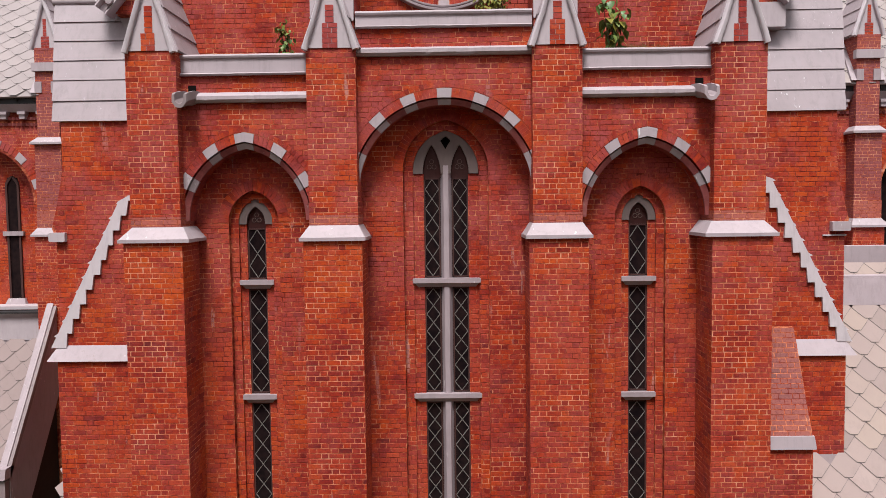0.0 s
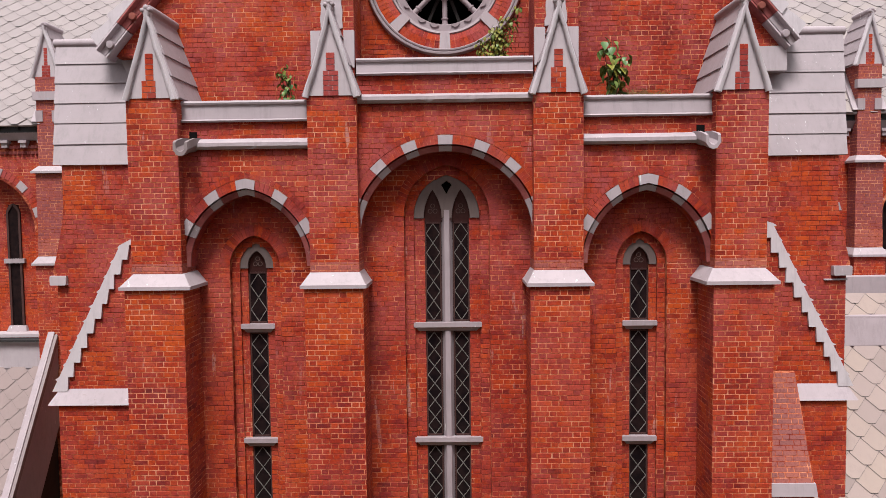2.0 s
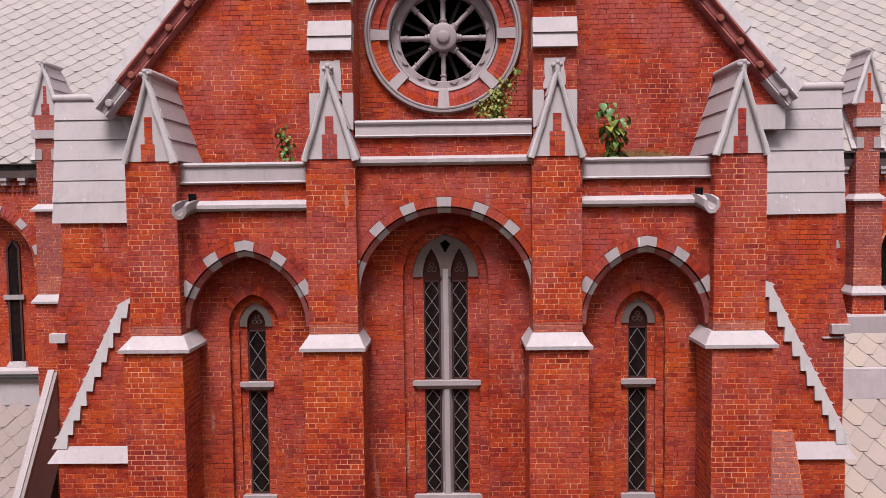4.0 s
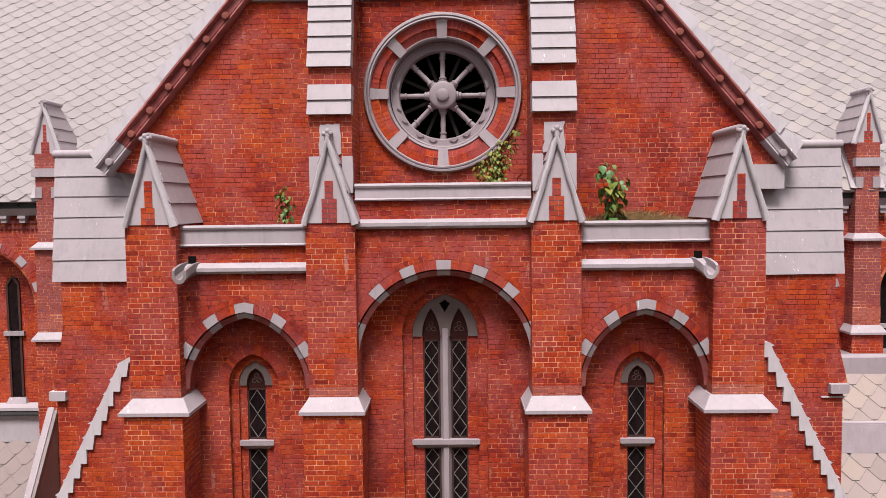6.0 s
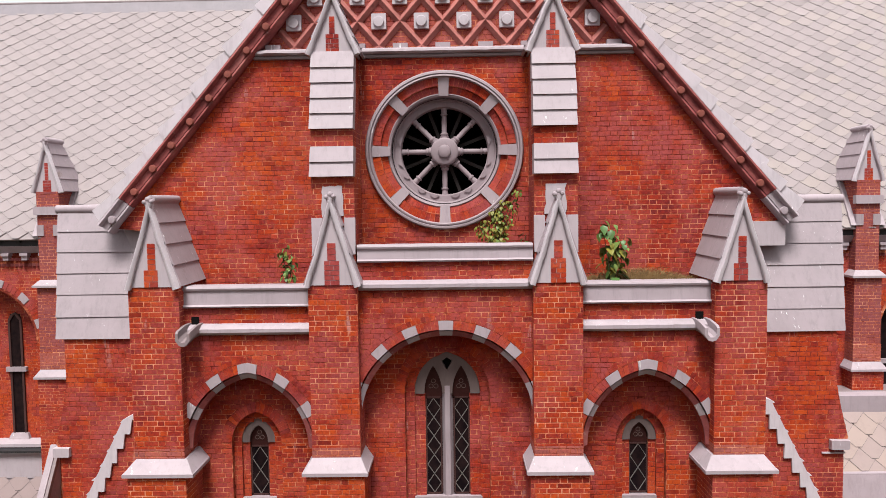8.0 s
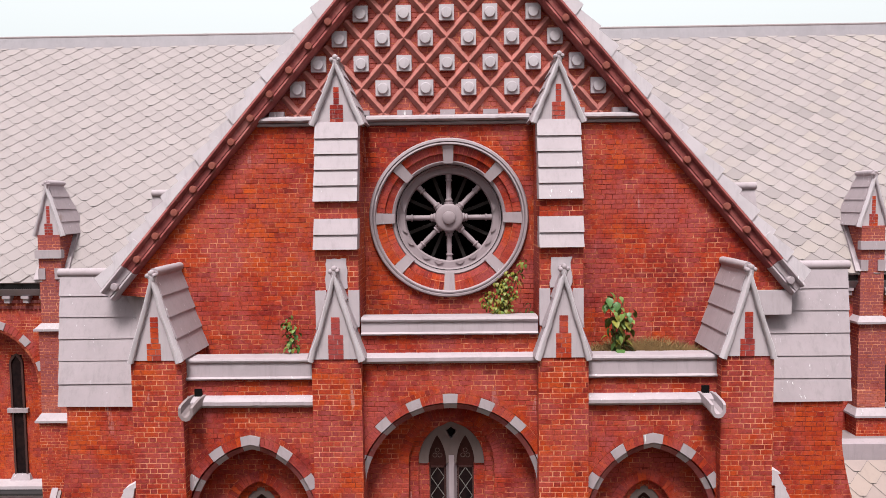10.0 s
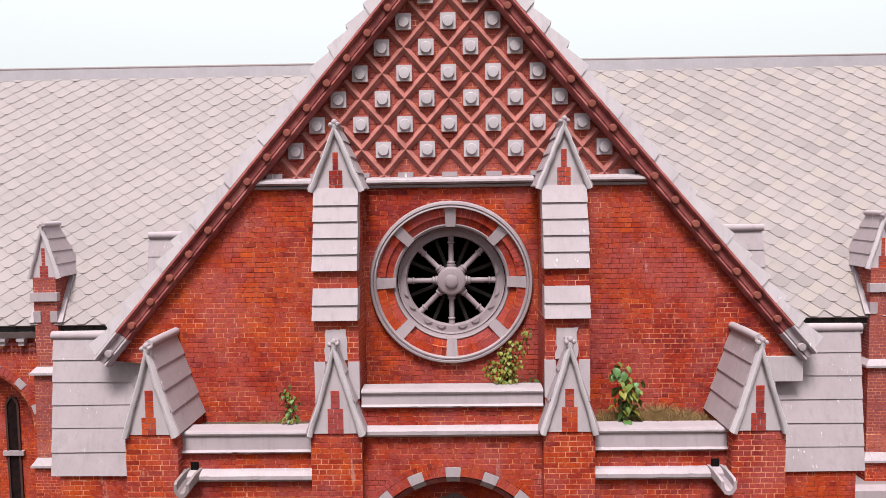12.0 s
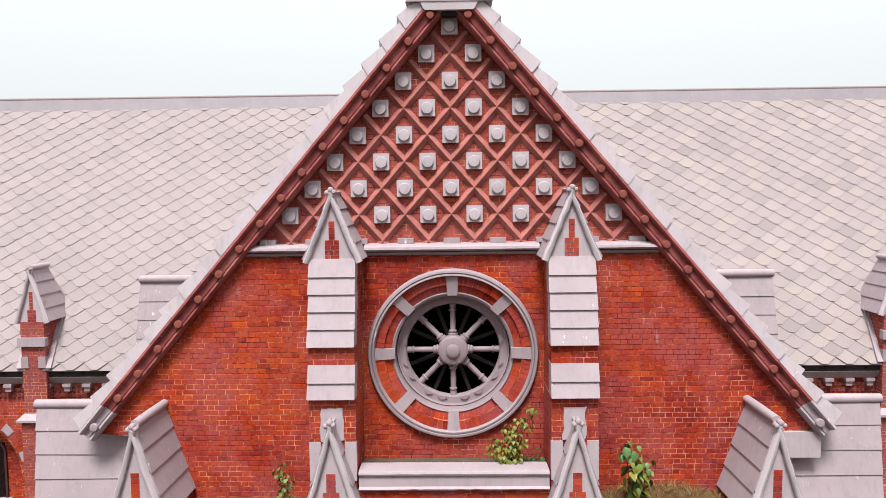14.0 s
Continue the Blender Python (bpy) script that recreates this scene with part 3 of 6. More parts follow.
def trefoil_panel(win, cx, half, spring, e, y, drop, mid):
    out = arch(cx, half, spring, e, 0, 8)
    out = [(out[0][0], spring - drop)] + out + [(out[-1][0], spring - drop)]
    head = part("window_head", one(prism, out, [], y + 0.01, y + 0.05), PAINTED_GLASS, win, "brown painted arched head panel")
    bm = bmesh.new()
    for a in (90, 210, 330):
        p = (cx + 0.052 * math.cos(radians(a)), y - 0.004, spring + mid + 0.062 * math.sin(radians(a)))
        lathe(bm, p, (0, 1, 0), [(0.042, 0.0), (0.042, 0.012), (0.033, 0.012), (0.033, 0.0)], 14, closed=True)
    part("trefoil", bm, TRACERY, head, "faint brown trefoil")


def lancet(w, two):
    cx = w["cx"]
    win = thing("lancet_window", "tall narrow pointed church window with leaded panes" + (" and a central mullion" if two else ""), "window", "lancet windows", at=(cx, 13.165, 2.5))
    y = 13.225
    head_grow = 0.19 if two else 0.135
    outer = lancet_outline(w, head_grow - 0.004, w["spring"])[1:-1]
    lowz = w["spring"] - 0.045
    eye = []
    if two:
        heads = [arch(cx + c2, 0.162, w["spring"] - 0.04, 0.72, 0, 8) for c2 in (0.252, -0.252)]
        eye = [[(cx - 0.095, 10.21), (cx, 10.05), (cx + 0.095, 10.21), (cx, 10.28)]]
    else:
        heads = [arch(cx, 0.165, w["spring"], 0.14, 0, 8)]
    loop = [(outer[0][0], lowz)] + outer + [(outer[-1][0], lowz)]
    for a in heads:
        loop += [(a[-1][0], lowz)] + list(reversed(a)) + [(a[0][0], lowz)]
    part("stone_head", one(prism, loop, eye, 13.170, 13.285), HEAD_STONE, win, "brown-grey carved stone window head")
    # black sheet in place of the unlit church interior
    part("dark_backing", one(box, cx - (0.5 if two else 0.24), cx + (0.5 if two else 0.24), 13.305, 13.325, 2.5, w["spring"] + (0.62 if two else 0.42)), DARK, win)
    half_out = 0.615 if two else 0.31
    for z0, z1 in ((7.57, 7.73), (5.46, 5.62), (3.34, 3.50)):
        bm = bmesh.new()
        z2 = z0 + 0.075
        box(bm, cx - half_out, cx + half_out, 13.120, 13.305, z2, z1, 0.012)
        hex8(bm, [(cx - half_out + 0.09, 13.185, z0), (cx + half_out - 0.09, 13.185, z0), (cx + half_out - 0.09, 13.305, z0), (cx - half_out + 0.09, 13.305, z0),
                  (cx - half_out + 0.03, 13.135, z2 + 0.004), (cx + half_out - 0.03, 13.135, z2 + 0.004), (cx + half_out - 0.03, 13.305, z2 + 0.004), (cx - half_out + 0.03, 13.305, z2 + 0.004)])
        part("transom", bm, GREY, win, "grey stone transom")
    tops = [(7.73, w["spring"] - 0.11), (5.62, 7.57), (3.50, 5.46), (2.5, 3.34)]
    if two:
        bm = bmesh.new()
        for z0, z1 in ((7.73, w["spring"] + 0.1), (5.62, 7.57), (3.50, 5.46), (2.5, 3.34)):
            hex8(bm, [(cx - 0.10, 13.265, z0), (cx - 0.045, 13.165, z0), (cx + 0.045, 13.165, z0), (cx + 0.10, 13.265, z0), (cx - 0.10, 13.265, z1), (cx - 0.045, 13.165, z1), (cx + 0.045, 13.165, z1), (cx + 0.10, 13.265, z1)])
        part("mullion", bm, GREY, win, "pale grey stone mullion")
        sides = [(cx - 0.40, cx - 0.105), (cx + 0.105, cx + 0.40)]
        for s in (-1, 1):
            trefoil_panel(win, cx + s * 0.252, 0.168, w["spring"] - 0.04, 0.72, 13.235, 0.08, 0.15)
    else:
        sides = [(cx - 0.17, cx + 0.17)]
        trefoil_panel(win, cx, 0.165, w["spring"], 0.13, 13.235, 0.12, 0.06)
    for z0, z1 in tops:
        for x0, x1 in sides:
            light(win, x0, x1, z0 + 0.01, z1 - 0.01, y)
    return win


for w in WINDOWS:
    lancet(w, w is W_MID)

# jambs that close the reveals to the frames
for w in WINDOWS:
    for s in (-1, 1):
        g = 0.19 if w is W_MID else 0.135
        a, b = w["cx"] + s * w["half"], w["cx"] + s * (w["half"] + g + 0.02)
        jamb = part("jamb", one(box, min(a, b), max(a, b), 13.200, 13.365, 2.5, w["spring"] - 0.05), MORTAR, wall_reveal)
        skin(jamb, 2.6, w["spring"] - 0.05, lambda z, p=min(a, b), q=max(a, b): [(p, q)], (0, 13.200, 0), seed=9)


# ---- buttress piers ----
def brick_block(parent, x0, x1, y0, y1, z0, z1, sides=(-1, 1), mat=None, singles=0, pick=None, seed=1, name="shaft", sz0=None):
    ob = part(name, one(box, x0, x1, y0, y1, z0, z1), POINTED, parent)
    lo = z0 if sz0 is None else sz0
    skin(parent, lo, z1, lambda z: [(x0, x1)], (0, y0, 0), mat=mat, singles=singles, pick=pick, seed=seed)
    for s in sides:
        if s > 0:
            skin(parent, lo, z1, lambda z: [(y0, y1)], (x1, 0, 0), u=(0, 1, 0), n=(1, 0, 0), mat=mat, seed=seed + 1)
        else:
            skin(parent, lo, z1, lambda z: [(-y1, -y0)], (x0, 0, 0), u=(0, -1, 0), n=(-1, 0, 0), mat=mat, seed=seed + 2)
    return ob


def gablet(parent, cx, half, y0, y1, z0, z1, rows, inset, lean=0.0, mat=None):
    """A little gable: plastered front with a stepped brick inset, raking copings, finial and slab roof."""
    h = z1 - z0
    body = part("gablet", one(prism, [(cx - half + 0.07, z0), (cx + half - 0.07, z0), (cx, z1 - 0.12)], [], y0, y0 + 0.12), PLASTER, parent, "grey plastered gablet front")
    mat = mat or GREY
    # raking copings
    for s in (-1, 1):
        a, b = Vector((cx + s * half, 0, z0 - 0.02)), Vector((cx + s * 0.02, 0, z1))
        d = (b - a).normalized()
        k = Vector((-d.z, 0, d.x)) * (-s)
        if k.z > 0:
            k = -k
        w = 0.084
        ya, yb = y0 - 0.09, y0 + 0.06
        rng = random.Random(int(cx * 31 + z0 * 7 + s))
        bm = bmesh.new()
        rings = []
        for i in range(9):
            p = a.lerp(b, i / 8)
            j = [rng.uniform(-0.007, 0.007) for _ in range(4)]
            wid = w * (1.22 if i == 0 else 1.12 if i == 1 else 1.0) + j[0]
            out = -k * (0.012 if i < 2 else 0.0) - k * j[1]
            prof = [(0.012, ya + 0.03), (0.028, ya + j[2]), (wid - 0.02, ya + 0.012 + j[2]), (wid, ya + 0.035), (wid, yb), (0.0, yb)]
            rings.append([bm.verts.new((p.x + out.x + k.x * q, yy, p.z + out.z + k.z * q)) for q, yy in prof])
        for p, q in zip(rings, rings[1:]):
            for i in range(6):
                bm.faces.new((p[i], p[(i + 1) % 6], q[(i + 1) % 6], q[i]))
        bm.faces.new(rings[0])
        bm.faces.new(list(reversed(rings[-1])))
        part("coping", bm, FLASH, body, "chipped grey raking coping", True)
    # finial: a stub with three worn lobes
    bm = bmesh.new()
    lathe(bm, (cx, y0 - 0.03, z1 - 0.02), (0, 0, 1), [(0.05, -0.1), (0.062, -0.01), (0.058, 0.05), (0.03, 0.08)], 8)
    for dx, dz, r in ((0.004, 0.066, 0.05), (-0.056, 0.022, 0.042), (0.058, 0.03, 0.038)):
        lathe(bm, (cx + dx, y0 - 0.095, z1 + dz - 0.02), (0, 1, 0), [(r * 0.45, 0.0), (r * 0.9, 0.015), (r, 0.05), (r, 0.09), (r * 0.85, 0.125), (r * 0.4, 0.135)], 10)
    part("finial", bm, GREY, body, "small worn grey stone finial", True)
    # roof slabs on both slopes
    for s in (-1, 1):
        for i in range(rows):
            f0, f1 = i / rows, (i + 1) / rows + 0.03
            o0, o1 = 0.036, 0.008
            def at(f, o, y):
                x = cx + s * half * (1 - f)
                z = z0 + h * f
                return (x + s * o * h / math.hypot(h, half), y, z + o * half / math.hypot(h, half))
            ea, eb = y1 - lean * f0, y1 - lean * f1
            low = [at(f0, o0, y0 + 0.03), at(f1, o1, y0 + 0.03), at(f1, o1, eb), at(f0, o0, ea)]
            under = [at(f0, o0 - 0.05, y0 + 0.03), at(f1, o1 - 0.05, y0 + 0.03), at(f1, o1 - 0.05, eb), at(f0, o0 - 0.05, ea)]
            part("roof_slab", one(hex8, under + low, 0.008), mat, body)
    part("core", one(prism, [(cx - half + 0.06, z0), (cx + half - 0.06, z0), (cx, z1 - 0.1)], [], y0 + 0.12, y1 - lean), PLASTER, body)
    # stepped brick inset
    for x0, x1, za, zb in inset:
        k = max(1, round((zb - za) / COURSE))
        pitch = (zb - za) / k
        flip = 0
        for row in range(k):
            z = za + row * pitch
            edges = [x0, x1] if x1 - x0 < 0.16 else [x0, x0 + (x1 - x0) * (0.62 if flip else 0.38), x1]
            for a, b in zip(edges, edges[1:]):
                part("brick", one(box, a + 0.004, b - 0.004, y0 - 0.008, y0 + 0.02, z, z + pitch - JOINT, 0.004), BRICK_OBJ, body)
            flip = 1 - flip
    return body


def moulding(parent, cx, half, y_lip, y_back, half_top, y_top, z0, z1):
    """A weathered offset: a lip and a sloping top on three sides."""
    bm = bmesh.new()
    lip = 0.06
    hex8(bm, [(cx - half, y_lip, z0), (cx + half, y_lip, z0), (cx + half, y_back, z0), (cx - half, y_back, z0),
              (cx - half, y_lip, z0 + lip), (cx + half, y_lip, z0 + lip), (cx + half, y_back, z0 + lip), (cx - half, y_back, z0 + lip)], 0.012)
    hex8(bm, [(cx - half + 0.005, y_lip + 0.005, z0 + lip - 0.01), (cx + half - 0.005, y_lip + 0.005, z0 + lip - 0.01), (cx + half - 0.005, y_back, z0 + lip - 0.01), (cx - half + 0.005, y_back, z0 + lip - 0.01),
              (cx - half_top, y_top, z1), (cx + half_top, y_top, z1), (cx + half_top, y_back, z1), (cx - half_top, y_back, z1)])
    part("offset", bm, GREY_LIGHT, parent, "pale grey sloping offset")


def inner_pier(s):
    cx = s * 1.9
    p = thing("buttress", "stepped red brick buttress with grey offsets and two gablets", "buttress", "buttresses of the gable front", at=(cx, 12.6, 0))
    brick_block(p, cx - 0.495, cx + 0.495, Y_LOW, 13.08, 0, 8.47, singles=160, pick=lambda x, z: 5.2 < z, seed=20 + s, sz0=0.0)
    moulding(p, cx, 0.56, 12.165, 13.06, 0.42, Y_SHAFT, 8.47, 8.73)
    brick_block(p, cx - 0.415, cx + 0.415, Y_SHAFT, 13.6, 8.73, 8.90, mat=BRICK_WASHED, seed=30 + s)
    brick_block(p, cx - 0.415, cx + 0.415, Y_SHAFT, 13.6, 8.90, 11.70, singles=110, seed=40 + s)
    # stage behind the lower gablet
    brick_block(p, cx - 0.365, cx + 0.365, Y_ARCADE + 0.04, 13.6, 11.70, 13.53, seed=50 + s)
    brick_block(p, cx - 0.36, cx + 0.36, 12.66, 13.6, 13.53, 14.36, seed=60 + s)
    part("core", one(hex8, [(cx - 0.36, 12.7, 14.36), (cx + 0.36, 12.7, 14.36), (cx + 0.36, 13.6, 14.36), (cx - 0.36, 13.6, 14.36),
                            (cx - 0.36, 12.97, 15.68), (cx + 0.36, 12.97, 15.68), (cx + 0.36, 13.74, 15.68), (cx - 0.36, 13.74, 15.68)]), MORTAR, p)
    for sg in (-1, 1):
        spans = lambda z: [((12.72 + (z - 14.36) * 0.2), 13.6)] if sg > 0 else [(-13.6, -(12.72 + (z - 14.36) * 0.2))]
        skin(p, 14.36, 15.68, spans, (cx + sg * 0.36, 0, 0), u=(0, sg, 0), n=(sg, 0, 0), seed=70 + s)
    # weathered slabs, lower pair and upper flight
    def slabs(z0, z1, ya, yb, n):
        for i in range(n):
            f0, f1 = i / n, (i + 1) / n
            za, zb = z0 + (z1 - z0) * f0, z0 + (z1 - z0) * f1 + 0.015
            y0, y1 = ya + (yb - ya) * f0 - 0.038, ya + (yb - ya) * f1
            jx = 0.005 * ((i * 7) % 3 - 1)
            part("weathering_slab", one(hex8, [(cx - 0.375 + jx, y0, za), (cx + 0.375 + jx, y0, za), (cx + 0.375 + jx, y0 + 0.3, za), (cx - 0.375 + jx, y0 + 0.3, za),
                                             (cx - 0.37 + jx, y1, zb), (cx + 0.37 + jx, y1, zb), (cx + 0.37 + jx, y1 + 0.3, zb), (cx - 0.37 + jx, y1 + 0.3, zb)], 0.008), GREY_LIGHT, p)
    slabs(13.53, 14.03, 12.54, 12.63, 2)
    slabs(14.34, 15.68, 12.62, 12.93, 5)
    # plaque and plaster shoulders beside the gablet
    rng = random.Random(200 + s)
    edge = [(-0.18, 12.85 + 0.085 * i) for i in range(7)] + [(-0.18 + 0.07 * i, 13.37) for i in range(1, 5)] + [(0.17, 13.36 - 0.085 * i) for i in range(7)] + [(0.1 - 0.07 * i, 12.84) for i in range(4)]
    rough = [(cx + a + rng.uniform(-0.022, 0.022), b + rng.uniform(-0.02, 0.02)) for a, b in edge]
    part("plaque", one(prism, rough, [], 12.59, 12.66), PLASTER, p, "rough grey plaster patch")
    for sg in (-1, 1):
        a, b = cx + sg * 0.19, cx + sg * 0.372
        part("shoulder", one(box, min(a, b), max(a, b), 12.6, 12.7, 12.2, 12.83, 0.012), PLASTER, p)
    gablet(p, cx, 0.465, Y_SHAFT - 0.02, Y_ARCADE + 0.06, 11.70, 13.18, 3, [(cx - 0.13, cx + 0.13, 11.70, 12.12), (cx - 0.075, cx + 0.075, 12.12, 12.42)])
    gablet(p, cx, 0.465, 12.95, 13.76, 15.67, 16.74, 4, [(cx - 0.115, cx + 0.115, 15.68, 16.0), (cx - 0.05, cx + 0.05, 16.0, 16.3)])
    return p


def outer_pier(s):
    cx = s * 4.95
    p = thing("buttress", "thick red brick corner buttress with a grey gablet roof", "buttress", "buttresses of the gable front", at=(cx, 12.6, 0))
    brick_block(p, cx - 0.50, cx + 0.50, Y_LOW, 13.4, 0, 8.47, singles=160, pick=lambda x, z: 5.2 < z, seed=22 + s, sz0=0.0)
    moulding(p, cx - s * 0.03, 0.61, 12.165, 13.06, 0.44, Y_SHAFT, 8.47, 8.73)
    brick_block(p, cx - 0.43, cx + 0.43, Y_SHAFT, 13.6, 8.73, 8.90, mat=BRICK_WASHED, seed=32 + s)
    brick_block(p, cx - 0.43, cx + 0.43, Y_SHAFT, 13.6, 8.90, 11.70, singles=110, seed=42 + s)
    gablet(p, cx, 0.455, Y_SHAFT - 0.02, 13.62, 11.70, 13.14, 4, [(cx - 0.14, cx + 0.10, 11.70, 12.0), (cx - 0.07, cx + 0.07, 12.0, 12.45)])
    part("ridge_roll", one(lathe, (cx, Y_SHAFT + 0.05, 13.19), (0, 1, 0), [(0.07, 0), (0.075, 0.6), (0.07, 1.2)], 12), GREY_LIGHT, p, "grey rounded ridge", True)
    return p


for s in (-1, 1):
    inner_pier(s)
for s in (-1, 1):
    outer_pier(s)

# ---- parapets, strings and gutters between the buttresses ----
def run_moulding(name, label, x0, x1, profile, material):
    """A horizontal moulding of profile (y, z) between x0 and x1."""
    bm = bmesh.new()
    n = len(profile)
    rng = random.Random(int(x0 * 37))
    many = int((x1 - x0) / 0.09)
    xs = [x0] + sorted(x0 + (x1 - x0) * (i + 0.5 + rng.uniform(-0.4, 0.4)) / many for i in range(many)) + [x1]
    rings = []
    for i, x in enumerate(xs):
        end = i in (0, len(xs) - 1)
        dz = 0 if end else rng.uniform(-0.002, 0.002)
        chip = 0 if end or rng.random() > 0.1 else rng.uniform(0.01, 0.022)
        front = min(y for y, z in profile)
        rings.append([bm.verts.new((x, y + (chip + rng.uniform(-0.002, 0.002) * (not end)) * (y < front + 0.02), z + dz)) for y, z in profile])
    for a, b in zip(rings, rings[1:]):
        for i in range(n):
            j = (i + 1) % n
            bm.faces.new((a[i], a[j], b[j], b[i]))
    bm.faces.new(rings[0])
    bm.faces.new(list(reversed(rings[-1])))
    ob = part(name, bm, material)
    return tagged(ob, label, "moulding", kind="structure")


def parapet(x0, x1, zs0, zs1, zb1, zt):
    w = tagged(part("parapet", one(box, x0, x1, 12.62, 12.95, zs0, zt - 0.02), MORTAR), "red brick parapet band between grey mouldings", "parapet", kind="structure")
    skin(w, zs1 - 0.03, zb1 + 0.03, lambda z: [(x0, x1)], (0, 12.62, 0), singles=40, seed=int(x0 * 10))
    y = 12.62
    run_moulding("trim", "grey painted string course, chipped", x0, x1, [(y, zs0), (y - 0.11, zs0 + 0.004), (y - 0.15, zs0 + 0.05), (y - 0.15, zs0 + 0.11), (y - 0.07, zs1 - 0.02), (y, zs1), (y + 0.05, zs1), (y + 0.05, zs0)], GREY_LIGHT)
    run_moulding("trim", "grey painted parapet coping, stained", x0, x1, [(y, zb1), (y - 0.07, zb1), (y - 0.085, zb1 + 0.025), (y - 0.03, zb1 + 0.05), (y - 0.02, zt - 0.09), (y - 0.05, zt - 0.07), (y - 0.06, zt - 0.04), (y - 0.045, zt - 0.01), (y, zt), (y + 0.38, zt - 0.01), (y + 0.38, zt - 0.12), (y + 0.05, zt - 0.12)], GREY_LIGHT)


parapet(-1.5, 1.5, 11.58, 11.75, 12.06, 12.36)
for s in (-1, 1):
    a, b = sorted((s * 2.30, s * 4.53))
    parapet(a, b, 10.84, 11.03, 11.31, 11.68)
    # gutter floor behind the parapet
    g = tagged(part("gutter_floor", one(box, a, b, 12.9, 13.6, 11.3, 11.52), EARTH), "dirt-filled gutter behind the parapet", "gutter", kind="structure")
g = tagged(part("gutter_floor", one(box, -1.54, 1.54, 12.9, 13.6, 12.0, 12.2), EARTH), "dirt-filled gutter behind the parapet", "gutter", kind="structure")

# wavy drip line of the string under the lattice
for a, b in ((-3.44, -2.33), (-1.46, 1.46), (2.33, 3.44)):
    z = STRING
    run_moulding("trim", "grey painted string course below the lattice", a, b, [(13.6, z - 0.02), (13.5, z), (13.46, z + 0.03), (13.47, z + 0.07), (13.56, z + 0.11), (13.74, z + 0.13), (13.8, z + 0.13), (13.8, z - 0.02)], GREY_LIGHT)
    run_moulding("trim", "darker grey strip along the string's lower edge", a, b, [(13.6, z - 0.075), (13.54, z - 0.065), (13.53, z - 0.02), (13.6, z - 0.022)], GREY_DARK)


def spout(s):
    x = s * 4.33
    p = thing("rain_spout", "open U-shaped grey stone rain spout", "rain spout", "rain spouts", at=(x, 12.4, 10.9))
    bm = bmesh.new()
    prof = [(-0.15, 0.13), (-0.155, -0.02), (-0.08, -0.13), (0.0, -0.155), (0.08, -0.13), (0.155, -0.02), (0.15, 0.13), (0.095, 0.13), (0.09, 0.0), (0.04, -0.065), (-0.04, -0.065), (-0.09, 0.0), (-0.095, 0.13)]
    rings = []
    for y, dz, k in ((12.64, 0.02, 1.0), (12.42, 0.0, 1.02), (12.22, -0.06, 1.05), (12.16, -0.085, 0.95)):
        rings.append([bm.verts.new((x + s * (12.6 - y) * 0.16 + a * k * 0.84, y, 10.92 + dz + b * k * 0.84)) for a, b in prof])
    for a, b in zip(rings, rings[1:]):
        for i in range(len(prof)):
            j = (i + 1) % len(prof)
            bm.faces.new((a[i], a[j], b[j], b[i]))
    bm.faces.new(rings[0])
    bm.faces.new(list(reversed(rings[-1])))
    part("channel", bm, GREY if s > 0 else GREY_DARK, p, "" if s > 0 else "broken sooty channel")
    # no hole is cut: a black block paints its shade
    part("outlet", one(box, x - 0.065, x + 0.065, 12.59, 12.625, 11.0, 11.15), DARK, p, "black block for the shade of the outlet hole")


spout(-1)
spout(1)


